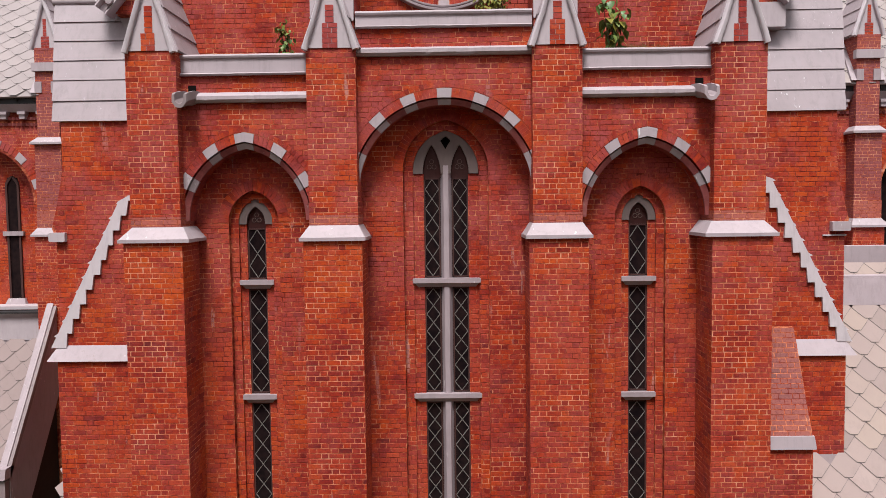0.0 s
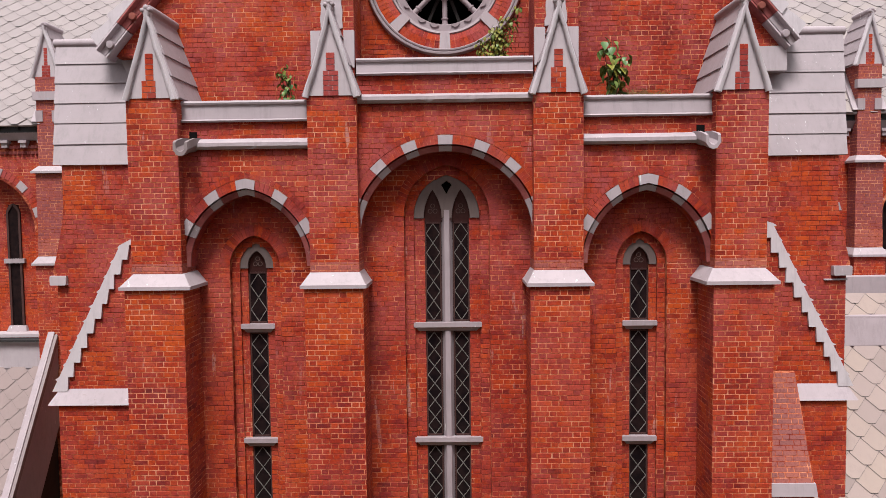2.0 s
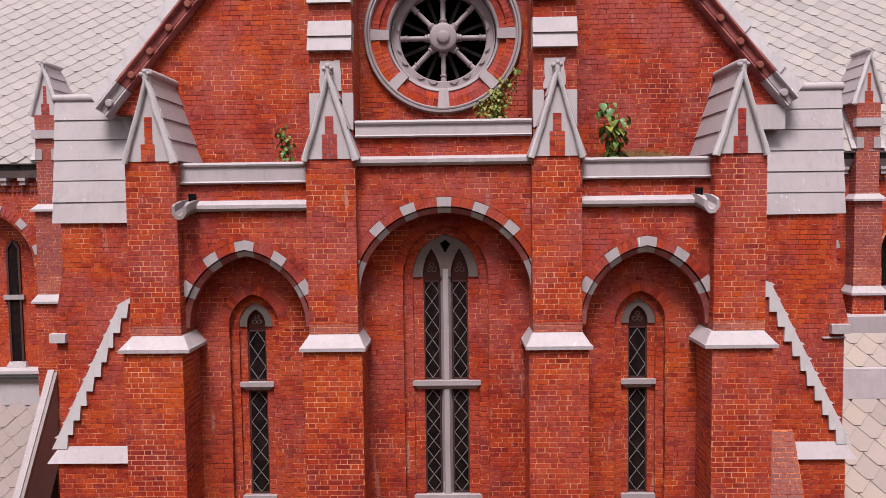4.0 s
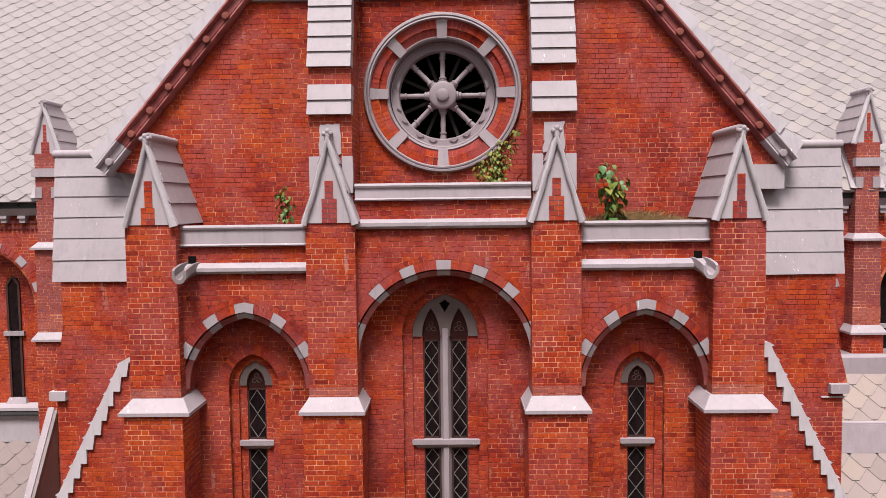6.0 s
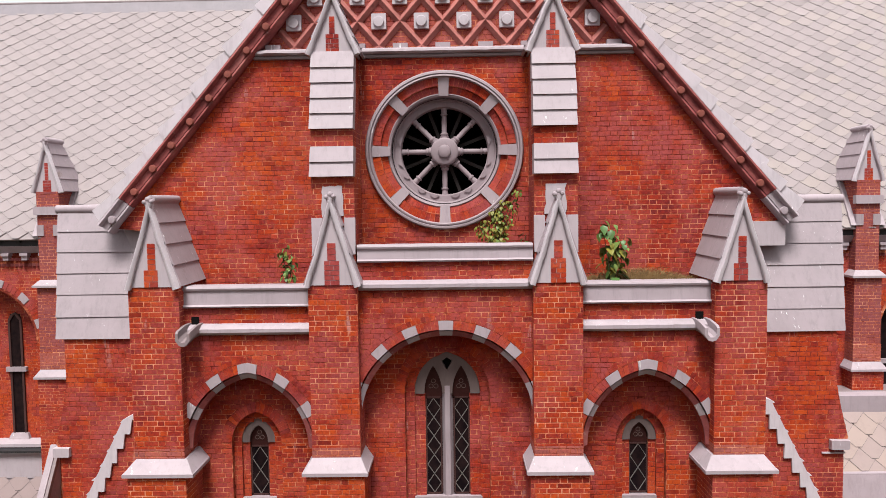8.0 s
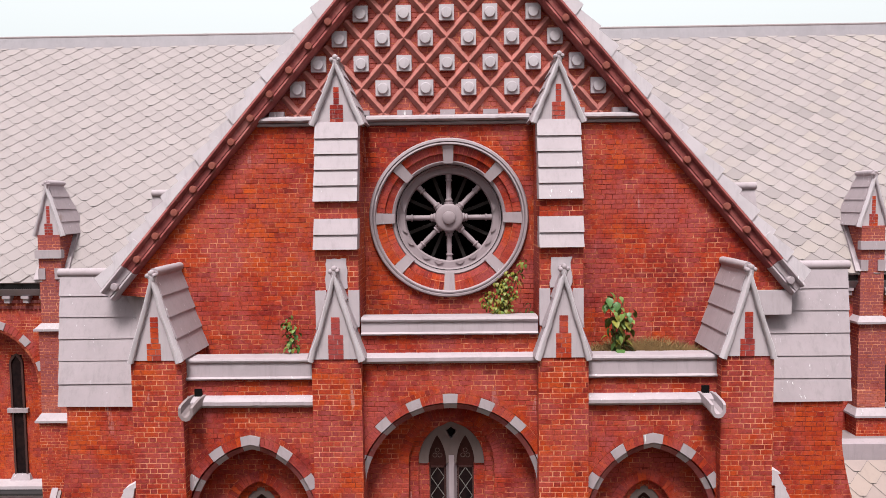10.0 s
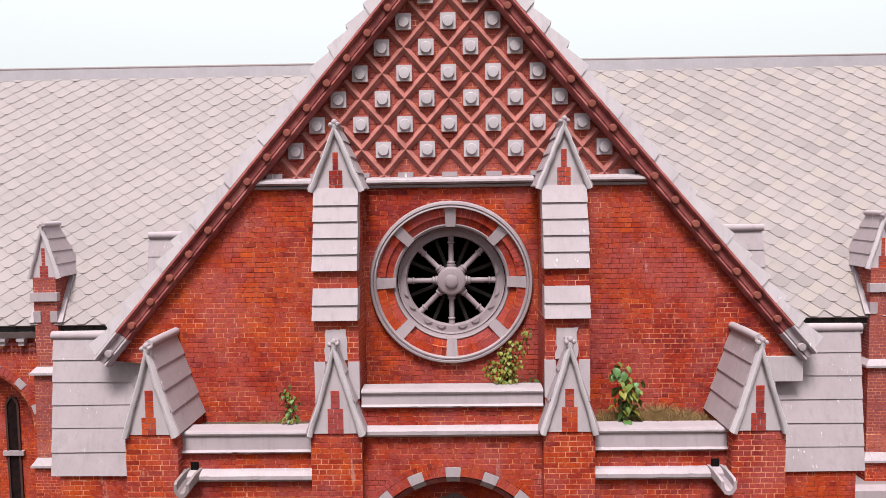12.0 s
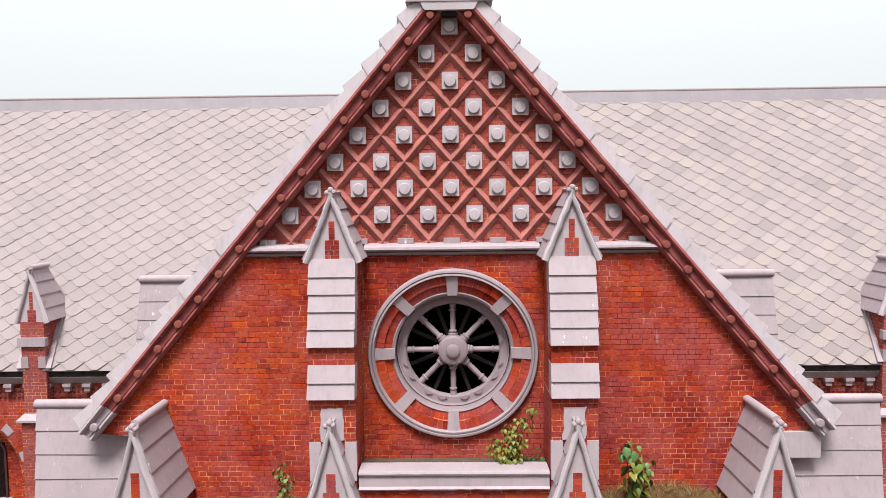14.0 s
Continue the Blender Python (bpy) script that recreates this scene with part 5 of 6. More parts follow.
def slates(parent, origin, u, v, u0, u1, v0, v1, keep=None, singles=0, pick=None, seed=1, w=SLATE_W, h=SLATE_V, mats=None):
    """Clipped diamond slates in overlapping rows on a roof's plane."""
    rng = random.Random(seed)
    O, U, V = Vector(origin), Vector(u).normalized(), Vector(v).normalized()
    N = U.cross(V).normalized()
    O = O + N * 0.035
    turn = Matrix((U, V, N)).transposed().to_4x4()
    pts = slate_points(w, h)
    mats = mats or (SLATE_OBJ, SLATE)
    key = (w, h, mats[0].name)
    def solid(place):
        vs, fs = [], []
        for (a, b) in pts:
            lift = 0.024 - 0.02 * (b + h) / (2 * h)
            vs.append(place(a, b, lift))
        for (a, b) in pts[:4]:
            lift = 0.024 - 0.02 * (b + h) / (2 * h)
            vs.append(place(a * 0.985, b * 0.97, lift - 0.014))
        for (a, b) in pts[:4]:
            lift = 0.0255 - 0.02 * (b + h) / (2 * h)
            vs.append(place(a * 0.978, b * 0.972 + 0.002, lift))
        fs = [(10, 11, 12, 13, 4, 5), (0, 1, 11, 10), (1, 2, 12, 11), (2, 3, 13, 12), (6, 7, 1, 0), (7, 8, 2, 1), (8, 9, 3, 2)]
        return vs, fs
    if singles and key not in SLATE_MESH:
        vs, fs = solid(lambda a, b, c: (a, b, c))
        me = bpy.data.meshes.new("slate")
        me.from_pydata(vs, [], fs)
        me.materials.append(mats[0])
        me.materials.append(SLATE_EDGE)
        me.materials.append(SLATE_TIP)
        me.polygons.foreach_set("material_index", [0, 1, 2, 1, 1, 2, 1])
        SLATE_MESH[key] = me
    verts, faces = [], []
    row, left = 0, singles
    y = v0 + h
    while y < v1 + h * 0.4:
        x = u0 + (0.0 if row % 2 else w / 2)
        while x < u1 + 0.01:
            if keep is None or keep(x, y):
                dx, dy, tw = rng.uniform(-0.006, 0.006), rng.uniform(-0.008, 0.008), rng.uniform(-0.012, 0.012)
                up = rng.uniform(0, 0.006)
                if left > 0 and (pick is None or pick(x, y)):
                    ob = new("slate", SLATE_MESH[key])
                    ob.matrix_basis = Matrix.Translation(O + U * (x + dx) + V * (y + dy) + N * up) @ turn @ Matrix.Rotation(tw, 4, "Z")
                    adopt(ob, parent)
                    left -= 1
                else:
                    ca, sa = math.cos(tw), math.sin(tw)
                    base = len(verts)
                    vs, fs = solid(lambda a, b, c: O + U * (x + dx + a * ca - b * sa) + V * (y + dy + a * sa + b * ca) + N * (c + up))
                    verts += vs
                    faces += [tuple(base + i for i in f) for f in fs]
            x += w
        y += h
        row += 1
    if verts:
        me = bpy.data.meshes.new("slating")
        me.from_pydata(verts, [], faces)
        me.materials.append(mats[1])
        me.materials.append(SLATE_EDGE)
        me.materials.append(SLATE_TIP)
        me.polygons.foreach_set("material_index", [0, 1, 2, 1, 1, 2, 1] * (len(faces) // 7))
        ob = new("slating", me)
        adopt(ob, parent)
        tagged(ob, kind="stuff")


# ---- nave behind the gable ----
NAVE_Y, EAVE_Y, EAVE_Z, RIDGE_Y, RIDGE_Z = 20.5, 20.22, 12.22, 25.0, 19.72
BAYS = [(-13.3, 1.55), (-9.35, 1.1), (9.45, 1.1), (13.45, 1.55)]
holes = []
for cx, half in BAYS:
    a = arch(cx, half, 9.25, 0.08)
    holes.append([(a[0][0], 6.3)] + a + [(a[-1][0], 6.3)])
wall_nave = wall("wall_nave", "long red brick nave wall with arched bays", one(prism, [(-17.4, 0), (17.4, 0), (17.4, 12.05), (-17.4, 12.05)], holes, NAVE_Y, 21.0))
wall_bays = wall("wall_nave_bays", "recessed red brick wall in the nave bays", one(prism, [(-17.4, 0), (17.4, 0), (17.4, 12.0), (-17.4, 12.0)], [], 21.0, 21.3))


def nave_spans(z):
    out = []
    for lo, hi in ((-17.4, -7.6), (7.6, 17.4)):
        x = lo
        for cx, half in BAYS:
            if lo < cx < hi:
                h = arch_half(half, 9.25, 0.08, 0.28 if z > 9.25 else 0.0, z)
                if h > 0 and z > 6.3:
                    out.append((x, cx - h))
                    x = cx + h
        out.append((x, hi))
    return out


skin(wall_nave, 0.0, 11.45, nave_spans, (0, NAVE_Y, 0), seed=110)
skin(wall_bays, 6.3, 11.2, lambda z: [(cx - half, cx + half) for cx, half in BAYS], (0, 21.0, 0), seed=111)
for cx, half in BAYS:
    part("bay_sill", one(box, cx - half - 0.02, cx + half + 0.02, 20.42, 21.02, 6.24, 6.33, 0.01), PLASTER, wall_nave, "grey plastered bay sill")
    n = 20
    for sd in (-1, 1):
        for i in range(n):
            def at(off, f, y):
                r = half + 0.08 + off
                a = math.acos(0.08 / r) * f
                return (cx + sd * (r * math.cos(a) - 0.08), y, 9.25 + r * math.sin(a))
            stone = i in (3, 4, 9, 10, 15, 16)
            f0, f1 = (i + (0 if stone else 0.05)) / n, (i + (1 if stone else 0.95)) / n
            y0 = NAVE_Y - (0.03 if stone else 0.015)
            part("stone" if stone else "brick", one(hex8, [at(0.08, f0, y0), at(0.08, f1, y0), at(0.08, f1, y0 + 0.2), at(0.08, f0, y0 + 0.2), at(0.29, f0, y0), at(0.29, f1, y0), at(0.29, f1, y0 + 0.2), at(0.29, f0, y0 + 0.2)], 0.005), GREY_LIGHT if stone else BRICK_OBJ, wall_nave)
            part("stone" if stone else "brick", one(hex8, [at(0.0, f0, y0 + 0.09), at(0.0, f1, y0 + 0.09), at(0.0, f1, y0 + 0.2), at(0.0, f0, y0 + 0.2), at(0.075, f0, y0 + 0.03), at(0.075, f1, y0 + 0.03), at(0.075, f1, y0 + 0.2), at(0.075, f0, y0 + 0.2)], 0.005), GREY if stone else BRICK_OBJ, wall_nave)


def nave_lancet(cx):
    win = thing("nave_window", "narrow dark lancet window with a grey transom", "window", "nave windows", at=(cx, 20.9, 6.3))
    a = arch(cx, 0.2, 9.75, 0.12)
    part("window_frame", one(prism, [(a[0][0], 6.35)] + a + [(a[-1][0], 6.35)], [[(cx - 0.14, 6.45), (cx + 0.14, 6.45), (cx + 0.14, 9.8), (cx, 10.0), (cx - 0.14, 9.8)]], 20.94, 21.02), FRAME, win)
    part("pane", one(box, cx - 0.15, cx + 0.15, 20.975, 20.99, 6.4, 10.0), GLASS, win)
    part("transom", one(box, cx - 0.3, cx + 0.3, 20.9, 21.05, 8.32, 8.45, 0.012), GREY, win)
    part("window_sill", one(hex8, [(cx - 0.33, 20.82, 6.25), (cx + 0.33, 20.82, 6.25), (cx + 0.33, 21.0, 6.25), (cx - 0.33, 21.0, 6.25), (cx - 0.24, 20.93, 6.5), (cx + 0.24, 20.93, 6.5), (cx + 0.24, 21.0, 6.5), (cx - 0.24, 21.0, 6.5)], 0.01), GREY, win, "grey sloping sill")


for x in (-13.96, -12.64, -9.35, 9.45, 12.35, 14.55):
    nave_lancet(x)

# eaves: dentils, brackets, moulding and dark gutter
for lo, hi in ((-17.4, -6.9), (6.9, 17.4)):
    eave = thing("eaves_cornice", "brick dentil cornice with grey brackets under a dark gutter", "cornice", "nave cornices", at=((lo + hi) / 2, 20.4, 11.5))
    bm = bmesh.new()
    x = lo
    while x < hi:
        for z in (11.42, 11.58):
            hex8(bm, [(x, 20.5, z), (x + 0.06, 20.42, z), (x + 0.12, 20.5, z), (x + 0.06, 20.55, z), (x, 20.5, z + 0.08), (x + 0.06, 20.42, z + 0.08), (x + 0.12, 20.5, z + 0.08), (x + 0.06, 20.55, z + 0.08)])
        x += 0.125
    part("dentils", bm, RED_MOULD, eave)
    x = lo + 0.2
    while x < hi:
        bm = bmesh.new()
        box(bm, x - 0.11, x + 0.11, 20.30, 20.5, 11.72, 11.80, 0.01)
        box(bm, x - 0.08, x + 0.08, 20.34, 20.5, 11.60, 11.72, 0.01)
        part("bracket", bm, GREY, eave, "grey stone bracket")
        x += 0.53
    bm = bmesh.new()
    hex8(bm, [(lo, 20.40, 11.80), (hi, 20.40, 11.80), (hi, 20.6, 11.80), (lo, 20.6, 11.80), (lo, 20.25, 12.0), (hi, 20.25, 12.0), (hi, 20.6, 12.0), (lo, 20.6, 12.0)], 0.015)
    part("moulding", bm, GREY, eave, "grey painted moulding")
    # shade under the overhanging slates is put into the gutter's colour
    part("gutter", one(box, lo, hi, 20.30, 20.55, 12.0, 12.2), EAVE, eave, "gutter coloured near-black for the eaves' shade")
    x = lo + 0.05
    while x < hi:
        part("rafter_end", one(box, x, x + 0.1, 20.24, 20.5, 12.08, 12.2), TIMBER_AND_SHADE, eave)
        x += 0.53

sl_v = Vector((0, RIDGE_Y - EAVE_Y, RIDGE_Z - EAVE_Z))
sl_len = sl_v.length
roof = part("nave_roof", one(hex8, [(-17.5, EAVE_Y, EAVE_Z - 0.06), (17.5, EAVE_Y, EAVE_Z - 0.06), (17.5, 30, EAVE_Z - 0.06), (-17.5, 30, EAVE_Z - 0.06), (-17.5, RIDGE_Y - 0.02, RIDGE_Z), (17.5, RIDGE_Y - 0.02, RIDGE_Z), (17.5, RIDGE_Y + 0.02, RIDGE_Z), (-17.5, RIDGE_Y + 0.02, RIDGE_Z)]), SLATE)
tagged(roof, "steep nave roof of pale clipped diamond slates", "roof", kind="structure")


def nave_keep(x, y):
    z = EAVE_Z + y * sl_v.z / sl_len
    return abs(x) > (19.9 - z) / RAKE - 0.9


part("eave_course", one(hex8, [(-17.2, EAVE_Y - 0.05, EAVE_Z - 0.03), (17.2, EAVE_Y - 0.05, EAVE_Z - 0.03), (17.2, EAVE_Y, EAVE_Z - 0.06), (-17.2, EAVE_Y, EAVE_Z - 0.06), (-17.2, EAVE_Y + 0.10, EAVE_Z + 0.21), (17.2, EAVE_Y + 0.10, EAVE_Z + 0.21), (17.2, EAVE_Y + 0.2, EAVE_Z + 0.21), (-17.2, EAVE_Y + 0.2, EAVE_Z + 0.21)]), SLATE, roof)
slates(roof, (0, EAVE_Y, EAVE_Z), (1, 0, 0), sl_v, -17.4, 17.4, -0.06, sl_len - 0.1, nave_keep, 300, lambda x, y: abs(x) > 4.5 and y > 1.2, 120)
ridge = thing("ridge_flashing", "grey sheet ridge flashing along the nave roof", "ridge", at=(0, 25, 19.7))
x = -17.5
while x < 17.4:
    part("sheet", one(hex8, [(x, 24.75, 19.36), (x + 4.999, 24.75, 19.36), (x + 4.999, 25.3, 19.36), (x, 25.3, 19.36), (x, 24.93, 19.87), (x + 4.999, 24.93, 19.87), (x + 4.999, 25.07, 19.87), (x, 25.07, 19.87)]), RIDGE, ridge)
    part("ridge_roll", one(lathe, (x, 24.98, 19.895), (1, 0, 0), [(0.055, 0), (0.055, 2.5), (0.055, 4.999)], 10), GREY_DARK, ridge, "dark rounded roll", True)
    x += 5.0

# transept body behind the gable
for s in (-1, 1):
    w = wall("wall_transept_" + ("west" if s < 0 else "east"), "red brick side wall of the transept", one(box, *sorted((s * 6.2, s * 6.6)), 14.15, 20.5, 0, 12.4))
    ang = math.atan(RAKE)
    r = part("transept_roof", one(hex8, [(s * 6.75, 14.2, 12.25), (s * 6.75, 24.5, 12.25), (s * 6.4, 24.5, 12.25), (s * 6.4, 14.2, 12.25), (s * 0.03, 14.2, 20.05), (s * 0.03, 24.5, 20.05), (s * 0.03, 24.5, 19.7), (s * 0.03, 14.2, 19.7)]), SLATE)
    tagged(r, "steep slated transept roof", "roof", kind="structure")
    # slab-roofed block where transept and nave meet
    b = thing("corner_block", "grey slab roof on a block beside the nave", "roof", "corner blocks", at=(s * 7.4, 19.9, 0))
    a, c = sorted((s * 6.5, s * 8.12))
    slab_roof(b, a, c, 12.2, 19.45, 14.5, 20.1, 5, SLAB, 130 + s)
    part("block_wall", one(box, a + 0.05, c - 0.05, 19.55, 20.6, 0, 12.2), MORTAR, b)
    part("block_core", one(hex8, [(a, 19.52, 12.2), (c, 19.52, 12.2), (c, 21.4, 12.2), (a, 21.4, 12.2), (a, 20.15, 14.5), (c, 20.15, 14.5), (c, 22.2, 14.5), (a, 22.2, 14.5)]), GREY, b)
    part("ridge_roll", one(lathe, (a, 20.12, 14.6), (1, 0, 0), [(0.1, 0), (0.105, 0.8), (0.1, c - a + 0.03)], 12), GREY, b, "grey rounded ridge", True)


def far_pier(cx, seed):
    p = thing("nave_pier", "red brick nave pier with grey offsets and a pinnacle gablet", "buttress", "nave piers", at=(cx, 20.2, 0))
    brick_block(p, cx - 0.42, cx + 0.42, 19.98, 20.6, 0, 8.32, singles=0, seed=seed, sz0=5.5)
    moulding(p, cx, 0.5, 19.9, 20.5, 0.38, 20.06, 8.32, 8.56)
    brick_block(p, cx - 0.375, cx + 0.375, 20.06, 20.6, 8.56, 9.05, mat=BRICK_WASHED, seed=seed + 3)
    brick_block(p, cx - 0.365, cx + 0.365, 20.08, 20.6, 9.05, 10.86, mat=BRICK_MAUVE, seed=seed + 6)
    moulding(p, cx, 0.46, 19.98, 20.5, 0.32, 20.14, 10.86, 11.06)
    brick_block(p, cx - 0.31, cx + 0.31, 20.16, 21.3, 11.06, 13.5, mat=BRICK_MAUVE, seed=seed + 9)
    for sg in (-1, 1):
        a, b = sorted((cx + sg * 0.13, cx + sg * 0.325))
        part("corner_stone", one(box, a, b, 20.13, 20.4, 12.28, 12.58, 0.012), GREY, p, "square grey stone")
    part("band", one(box, cx - 0.37, cx + 0.37, 20.08, 20.24, 12.86, 13.09, 0.02), GREY_LIGHT, p, "grey stone band")
    gablet(p, cx, 0.43, 20.18, 21.5, 13.5, 14.88, 4, [(cx - 0.115, cx + 0.115, 13.5, 13.82), (cx - 0.05, cx + 0.05, 13.82, 14.3)], 0.5)
    part("ridge_roll", one(lathe, (cx, 20.2, 14.92), (0, 1, 0), [(0.075, 0), (0.08, 0.5), (0.07, 0.85)], 10), GREY_LIGHT, p, "grey rounded ridge", True)
    # raking upstand that runs back onto the slates
    part("upstand", one(hex8, [(cx - 0.2, 20.5, 12.3), (cx + 0.36, 20.5, 12.3), (cx + 0.36, 20.75, 12.3), (cx - 0.2, 20.75, 12.3), (cx - 0.2, 21.1, 13.6), (cx + 0.34, 21.1, 13.6), (cx + 0.34, 21.4, 13.6), (cx - 0.2, 21.4, 13.6)]), BRICK, p)
    for sg in (-1, 1):
        part("flashing", one(hex8, [(cx + sg * 0.31, 20.12, 12.28), (cx + sg * 0.46, 20.12, 12.28), (cx + sg * 0.46, 20.3, 12.28), (cx + sg * 0.31, 20.3, 12.28), (cx + sg * 0.31, 20.92, 13.55), (cx + sg * 0.42, 20.92, 13.55), (cx + sg * 0.42, 21.1, 13.55), (cx + sg * 0.31, 21.1, 13.55)]), GREY_LIGHT, p, "grey raking flashing")
    return p


far_pier(-11.06, 140)
far_pier(11.33, 160)

# ---- low roofs on the east side ----
LOW = (SLATE_LOW_OBJ, SLATE_LOW)
near = tagged(part("porch_roof", one(hex8, [(6.24, 12.2, 3.0), (15, 12.2, 3.0), (15, 13.0, 2.6), (6.24, 13.0, 2.6), (7.14, 14.48, 7.0), (15, 14.48, 7.0), (15, 14.7, 6.9), (7.14, 14.7, 6.9)]), GREY_DARK), "low steep porch roof of large pale slates", "roof", kind="structure")
nv = Vector((0, 14.50 - 12.25, 7.02 - 3.0))
n_len = nv.length


def porch_keep(x, y):
    yy = 12.25 + (14.50 - 12.25) * y / n_len
    return x > (6.9 if yy > 13.02 else 6.1)


slates(near, (0, 12.25, 3.0), (1, 0, 0), nv, 6.0, 15, 0.0, n_len - 0.15, porch_keep, 150, None, 170, 0.55, 0.25, LOW)
part("ridge_sheet", one(hex8, [(7.1, 14.42, 6.99), (15, 14.42, 6.99), (15, 14.8, 6.99), (7.1, 14.8, 6.99), (7.1, 14.55, 7.52), (15, 14.55, 7.52), (15, 14.68, 7.52), (7.1, 14.68, 7.52)], 0.015), GREY, near, "grey sheet ridge")
part("ridge_rib", one(lathe, (7.1, 14.6, 7.53), (1, 0, 0), [(0.045, 0), (0.045, 8)], 10), GREY, near)
part("foot_flashing", one(box, 6.2, 7.24, 12.93, 13.06, 4.04, 4.26, 0.03), PLASTER, near, "grey plaster flashing")
wall("wall_porch", "brick porch wall under the low roof", one(box, 6.3, 14.9, 14.4, 14.7, 0, 6.9))
ais = tagged(part("aisle_roof", one(hex8, [(6.6, 16.6, 3.0), (17, 16.6, 3.0), (17, 17.6, 2.6), (6.6, 17.6, 2.6), (6.6, 19.2, 7.4), (17, 19.2, 7.4), (17, 19.4, 7.3), (6.6, 19.4, 7.3)]), GREY_DARK), "lean-to aisle roof of pale slates below the nave", "roof", kind="structure")
av = Vector((0, 2.6, 4.4))
slates(ais, (0, 16.6, 3.0), (1, 0, 0), av, 6.8, 17, 0.0, av.length - 0.1, None, 100, lambda x, y: y > 2.5, 171, 0.66, 0.30, LOW)
part("top_flashing", one(box, 6.6, 17, 19.16, 19.6, 7.36, 7.86, 0.02), GREY_LIGHT, ais, "pale grey flashing")
part("top_ledge", one(box, 6.6, 17, 19.55, 20.6, 7.5, 7.8), GREY_DARK, ais)

# ---- lean-to with a raking verge on the west side ----
lean = tagged(part("lean_to_roof", one(hex8, [(-18, 18.2, 0.6), (-11.4, 18.2, 0.6), (-11.4, 19.0, 0.3), (-18, 19.0, 0.3), (-18, 20.35, 5.42), (-11.4, 20.35, 5.42), (-11.4, 20.5, 5.3), (-18, 20.5, 5.3)]), GREY_DARK), "steep lean-to roof of pale slates below the nave windows", "roof", kind="structure")
lv = Vector((0, 2.15, 4.82))
slates(lean, (0, 18.2, 0.6), (1, 0, 0), lv, -18, -11.5, 0.0, lv.length - 0.1, None, 80, lambda x, y: x > -13.5 and y > 1.5, 172, 0.60, 0.27, (SLATE_LEAN_OBJ, SLATE_LEAN))
bm = bmesh.new()
box(bm, -18, -11.5, 20.3, 20.55, 5.38, 6.10, 0.02)
box(bm, -18, -11.5, 20.22, 20.55, 6.10, 6.16, 0.01)
part("upstand", bm, PLASTER, lean, "grey plastered upstand")
part("upstand_edge", one(box, -18, -11.5, 20.18, 20.5, 6.16, 6.21), EAVE, lean)
vg = thing("raking_parapet", "grey painted raking parapet at the end of the lean-to", "parapet", at=(-11.0, 19.0, 2.0))
A0, A1 = Vector((0, 17.55, 2.72)), Vector((0, 19.96, 6.47))


def rake_bar(name, x0, x1, d0, d1, mat, label="", c=0.02):
    """A bar along the rake; d: depth below its top line."""
    low = [(x0, A0.y, A0.z - d1), (x1, A0.y, A0.z - d1), (x1, A1.y, A1.z - d1), (x0, A1.y, A1.z - d1)]
    top = [(x0, A0.y, A0.z - d0), (x1, A0.y, A0.z - d0), (x1, A1.y, A1.z - d0), (x0, A1.y, A1.z - d0)]
    part(name, one(hex8, low + top, c), mat, vg, label)


rake_bar("coping", -11.20, -11.02, 0.0, 0.22, GREY, "grey coping")
rake_bar("edge_roll", -11.02, -10.93, 0.06, 0.30, GREY_DARK, "dark grey rounded edge", 0.045)
rake_bar("upper_board", -11.22, -10.95, 0.30, 1.05, GREY, "grey painted board")
rake_bar("lower_board", -11.22, -10.97, 1.07, 2.55, GREY, "grey painted board")
# dark sheet standing in for the shadow gap below the boards
rake_bar("shade_wall", -11.22, -11.07, 2.55, 6.5, TIMBER_AND_SHADE, "", 0.0)
part("foot_coping", one(hex8, [(-18, 17.3, 2.27), (-10.93, 17.3, 2.45), (-10.93, 17.7, 2.45), (-18, 17.7, 2.27), (-18, 17.35, 2.54), (-10.93, 17.35, 2.72), (-10.93, 17.7, 2.72), (-18, 17.7, 2.54)], 0.03), GREY, vg, "grey coping along the foot")
part("foot_board", one(box, -18, -10.97, 17.36, 17.6, 0.0, 2.4), GREY_DARK, vg)
low = tagged(part("link_roof", one(hex8, [(-9.3, 15.3, 0.0), (-7.2, 15.3, 0.0), (-7.2, 18.3, 0.0), (-9.3, 18.3, 0.0), (-9.3, 18.0, 3.9), (-7.2, 18.0, 3.9), (-7.2, 18.3, 3.9), (-9.3, 18.3, 3.9)]), SLATE_LEAN), "low slated link roof beside the transept", "roof", kind="structure")
bv = Vector((0, 3.35, 4.824))
slates(low, (0, 14.6, -0.9), (1, 0, 0), bv, -9.2, -7.3, 1.4, bv.length - 0.1, None, 60, None, 173, 0.5, 0.22, (SLATE_LEAN_OBJ, SLATE_LEAN))


# ---- plants that root in the gutters ----
def leaf_mesh(name, mat, size, droop=0.35):
    bm = bmesh.new()
    prof = [(0.0, 0.06), (0.22, 0.36), (0.45, 0.40), (0.7, 0.26), (0.88, 0.1), (1.0, 0.0)]
    prev = None
    for t, w in prof:
        z = -droop * t * t * size
        row = [bm.verts.new((s * w * size, t * size, z + abs(s) * w * size * 0.25)) for s in (-1, 0, 1)]
        if prev:
            for i in range(2):
                bm.faces.new((prev[i], prev[i + 1], row[i + 1], row[i]))
        prev = row
    me = bpy.data.meshes.new(name)
    bm.to_mesh(me)
    bm.free()
    me.materials.append(mat)
    me.polygons.foreach_set("use_smooth", [True] * len(me.polygons))
    return me


LEAVES = {}


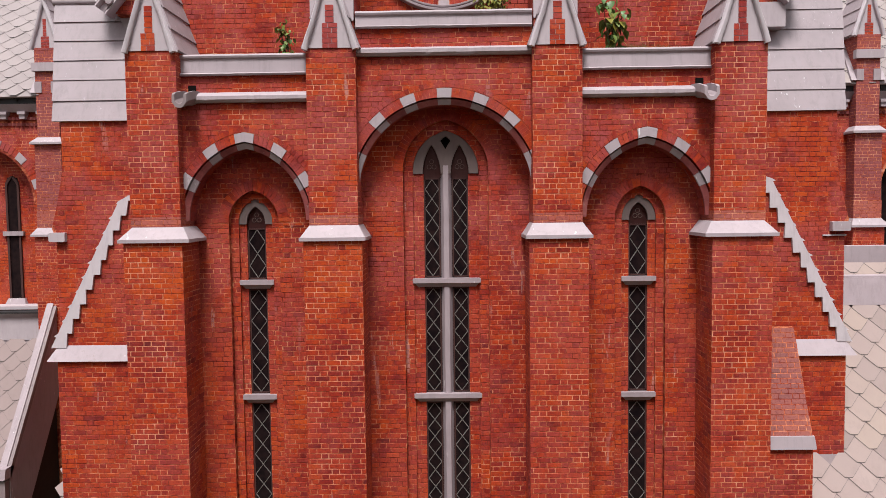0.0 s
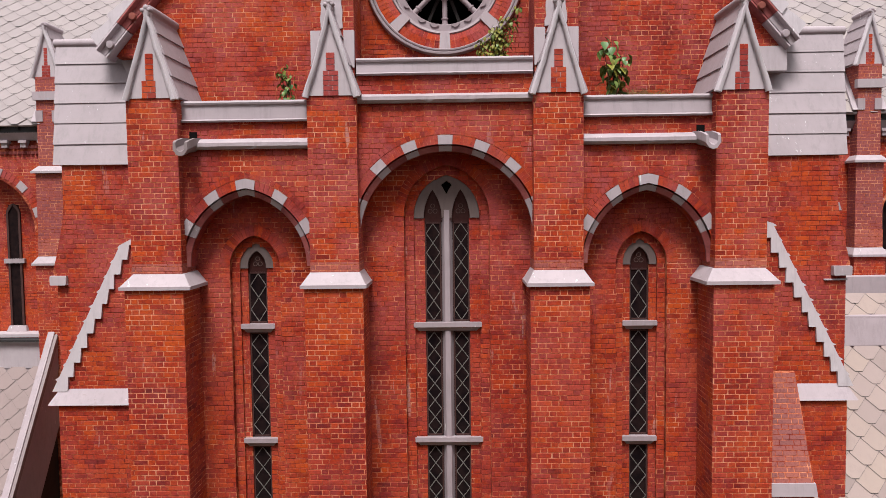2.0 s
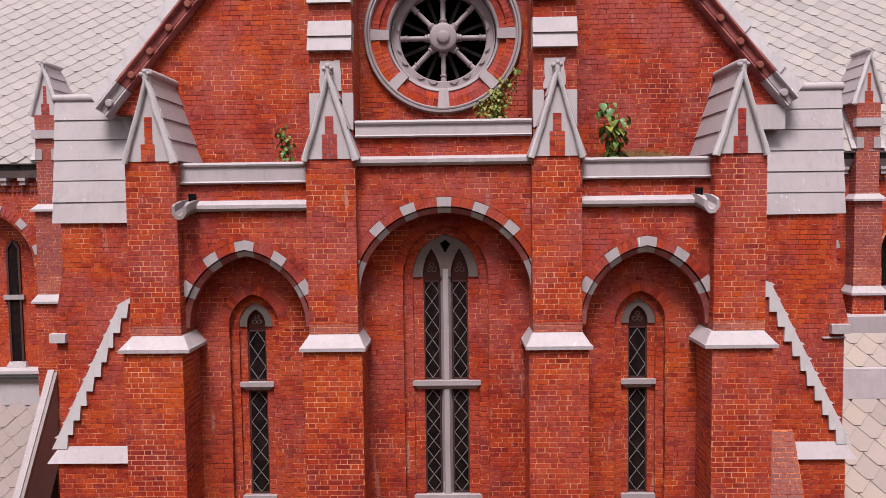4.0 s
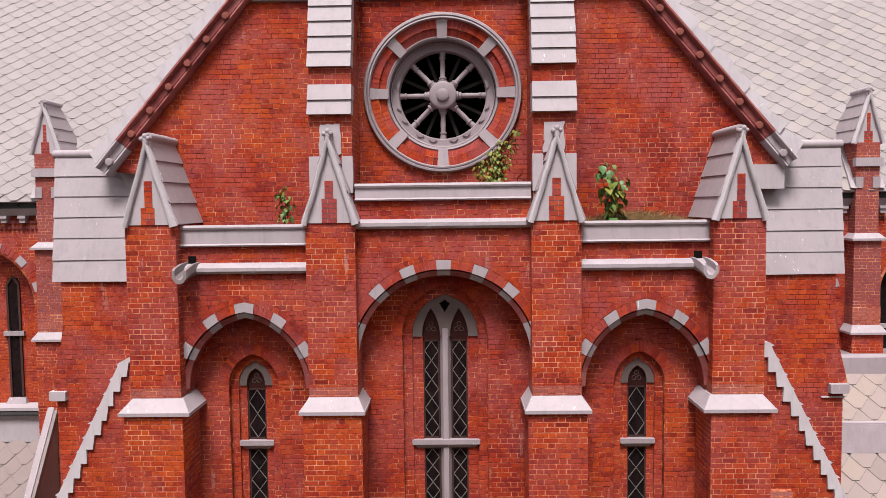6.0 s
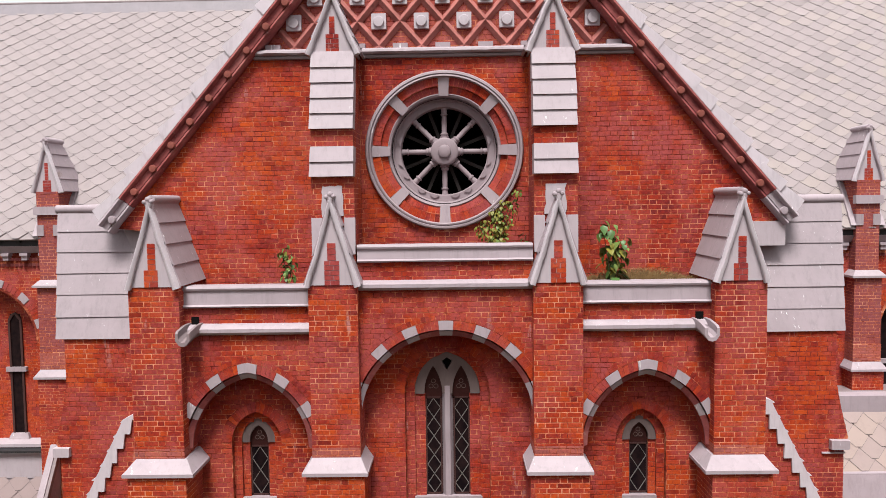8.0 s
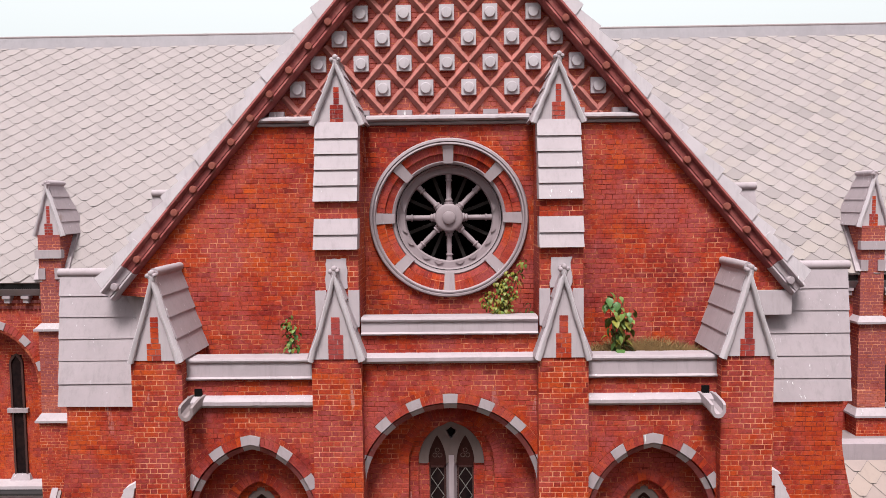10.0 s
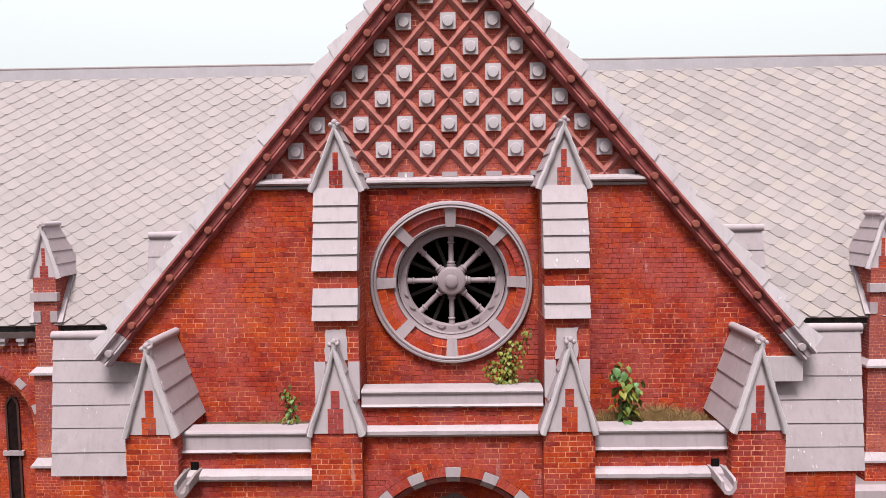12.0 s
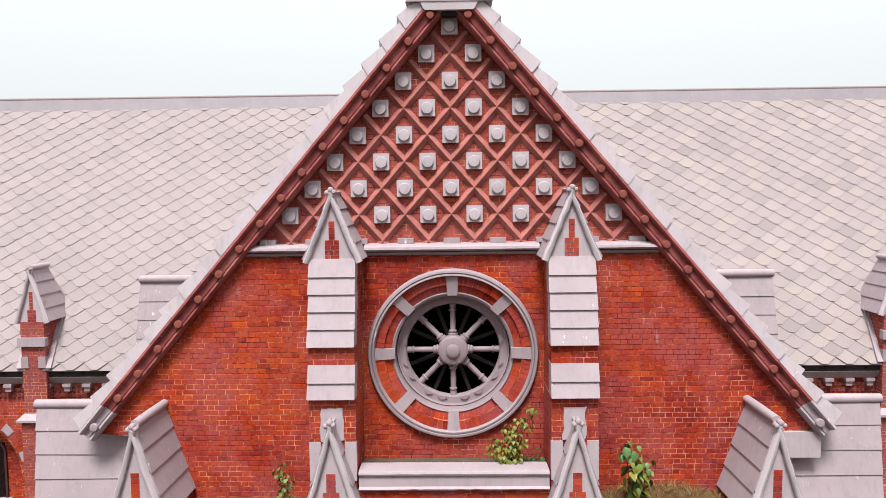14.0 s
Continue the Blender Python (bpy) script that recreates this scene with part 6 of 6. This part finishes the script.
def leaf(parent, at, heading, tilt, size, mat, name="leaf"):
    key = (mat.name, round(size, 2))
    if key not in LEAVES:
        LEAVES[key] = leaf_mesh("leaf", mat, round(size, 2))
    ob = new(name, LEAVES[key])
    ob.matrix_basis = Matrix.Translation(at) @ Euler((tilt, 0, heading), "XYZ").to_matrix().to_4x4()
    adopt(ob, parent)


def tube(bm, pts, radii, seg=6):
    rings = []
    for p, r in zip(pts, radii):
        rings.append([bm.verts.new((p[0] + r * math.cos(2 * math.pi * i / seg), p[1] + r * math.sin(2 * math.pi * i / seg), p[2])) for i in range(seg)])
    for a, b in zip(rings, rings[1:]):
        for i in range(seg):
            bm.faces.new((a[i], a[(i + 1) % seg], b[(i + 1) % seg], b[i]))
    bm.faces.new(list(reversed(rings[0])))
    bm.faces.new(rings[-1])


def sapling(name, label, base, stems, leaves, mats, size, seed, spread=0.2):
    rng = random.Random(seed)
    p = thing(name, label, "plant", "plants in the gutters", at=base)
    B = Vector(base)
    lines = []
    for dx, dy, h in stems:
        pts = [B + Vector((dx * f + 0.02 * math.sin(5 * f + seed), dy * f, h * f)) for f in (0, 0.25, 0.5, 0.75, 1.0)]
        part("stem", one(tube, pts, [0.014, 0.011, 0.009, 0.006, 0.003]), STEM, p)
        lines.append(pts)
    for i in range(leaves):
        pts = rng.choice(lines)
        f = rng.uniform(0.12, 1.0) * 3.99
        k = int(f)
        q = pts[k].lerp(pts[k + 1], f - k)
        hd = rng.uniform(0, 2 * math.pi)
        off = Vector((-math.sin(hd), math.cos(hd), 0)) * rng.uniform(0.02, spread)
        leaf(p, q + off + Vector((0, 0, rng.uniform(-0.05, 0.05))), hd, rng.uniform(-1.25, -0.2), rng.choice(size), rng.choice(mats))
    return p


sapling("fig_sapling", "young fig sapling with broad green leaves growing in the gutter", (2.98, 12.98, 11.55), [(-0.08, 0.0, 1.12), (0.14, -0.05, 0.95), (0.02, 0.05, 0.7), (-0.27, -0.03, 1.15)], 110, [LEAF, LEAF, LEAF_DARK, LEAF_YELLOW], [0.11, 0.14, 0.18], 3, 0.13)
sapling("small_sapling", "small thin sapling with pale green leaves growing in the gutter", (-2.80, 13.0, 11.5), [(0.0, 0.0, 0.82), (0.09, 0.02, 0.72), (-0.08, 0.0, 0.7)], 95, [LEAF, LEAF, LEAF_DARK, LEAF_YELLOW], [0.06, 0.08, 0.1], 5, 0.08)
sapling("yellow_shrub", "yellow-green shrub growing below the round window", (0.90, 13.0, 12.2), [(-0.2, 0, 0.55), (0.02, 0.02, 0.75), (0.15, -0.02, 0.9), (0.42, 0.0, 1.1), (-0.05, 0.05, 0.75), (0.1, 0.0, 0.7), (-0.3, 0.0, 0.45), (0.25, 0.02, 0.8)], 520, [LEAF_YELLOW, LEAF_YELLOW, LEAF_YELLOW, LEAF], [0.05, 0.06, 0.08], 7, 0.13)
sapling("dark_seedling", "tiny dark green seedling by the buttress", (1.42, 13.2, 12.2), [(0.0, 0.0, 0.28)], 6, [LEAF_DARK], [0.1, 0.13], 9, 0.05)


def tuft_field(name, label, x0, x1, y0, y1, z, count, h, mat, seed):
    rng = random.Random(seed)
    verts, faces = [], []
    for _ in range(count):
        x, y = rng.uniform(x0, x1), rng.uniform(y0, y1)
        hh, a = h * rng.uniform(0.35, 1.0) * (0.5 + 0.5 * math.sin((x - x0) / (x1 - x0) * math.pi)), rng.uniform(0, 6.28)
        lx, ly = math.cos(a) * hh * 0.7, math.sin(a) * hh * 0.4
        w = 0.006
        b = len(verts)
        verts += [(x - w, y, z), (x + w, y, z), (x + lx * 0.4 + w * 0.7, y + ly * 0.4, z + hh * 0.7), (x + lx * 0.4 - w * 0.7, y + ly * 0.4, z + hh * 0.7), (x + lx, y + ly, z + hh * 0.95)]
        faces += [(b, b + 1, b + 2, b + 3), (b + 3, b + 2, b + 4)]
    me = bpy.data.meshes.new(name)
    me.from_pydata(verts, [], faces)
    me.materials.append(mat)
    tagged(new(name, me), label, "grass", kind="stuff")


tuft_field("dry_grass", "dry brown grass growing in the gutter", 2.4, 4.45, 12.98, 13.55, 11.5, 2200, 0.42, STRAW, 11)
tuft_field("dry_grass", "sparse dry grass growing in the gutter", -3.6, -2.6, 13.0, 13.5, 11.5, 120, 0.2, STRAW, 12)
tuft_field("green_weeds", "green weeds along the gutter below the round window", 0.6, 1.45, 13.0, 13.5, 12.18, 160, 0.22, LEAF_DARK, 13)
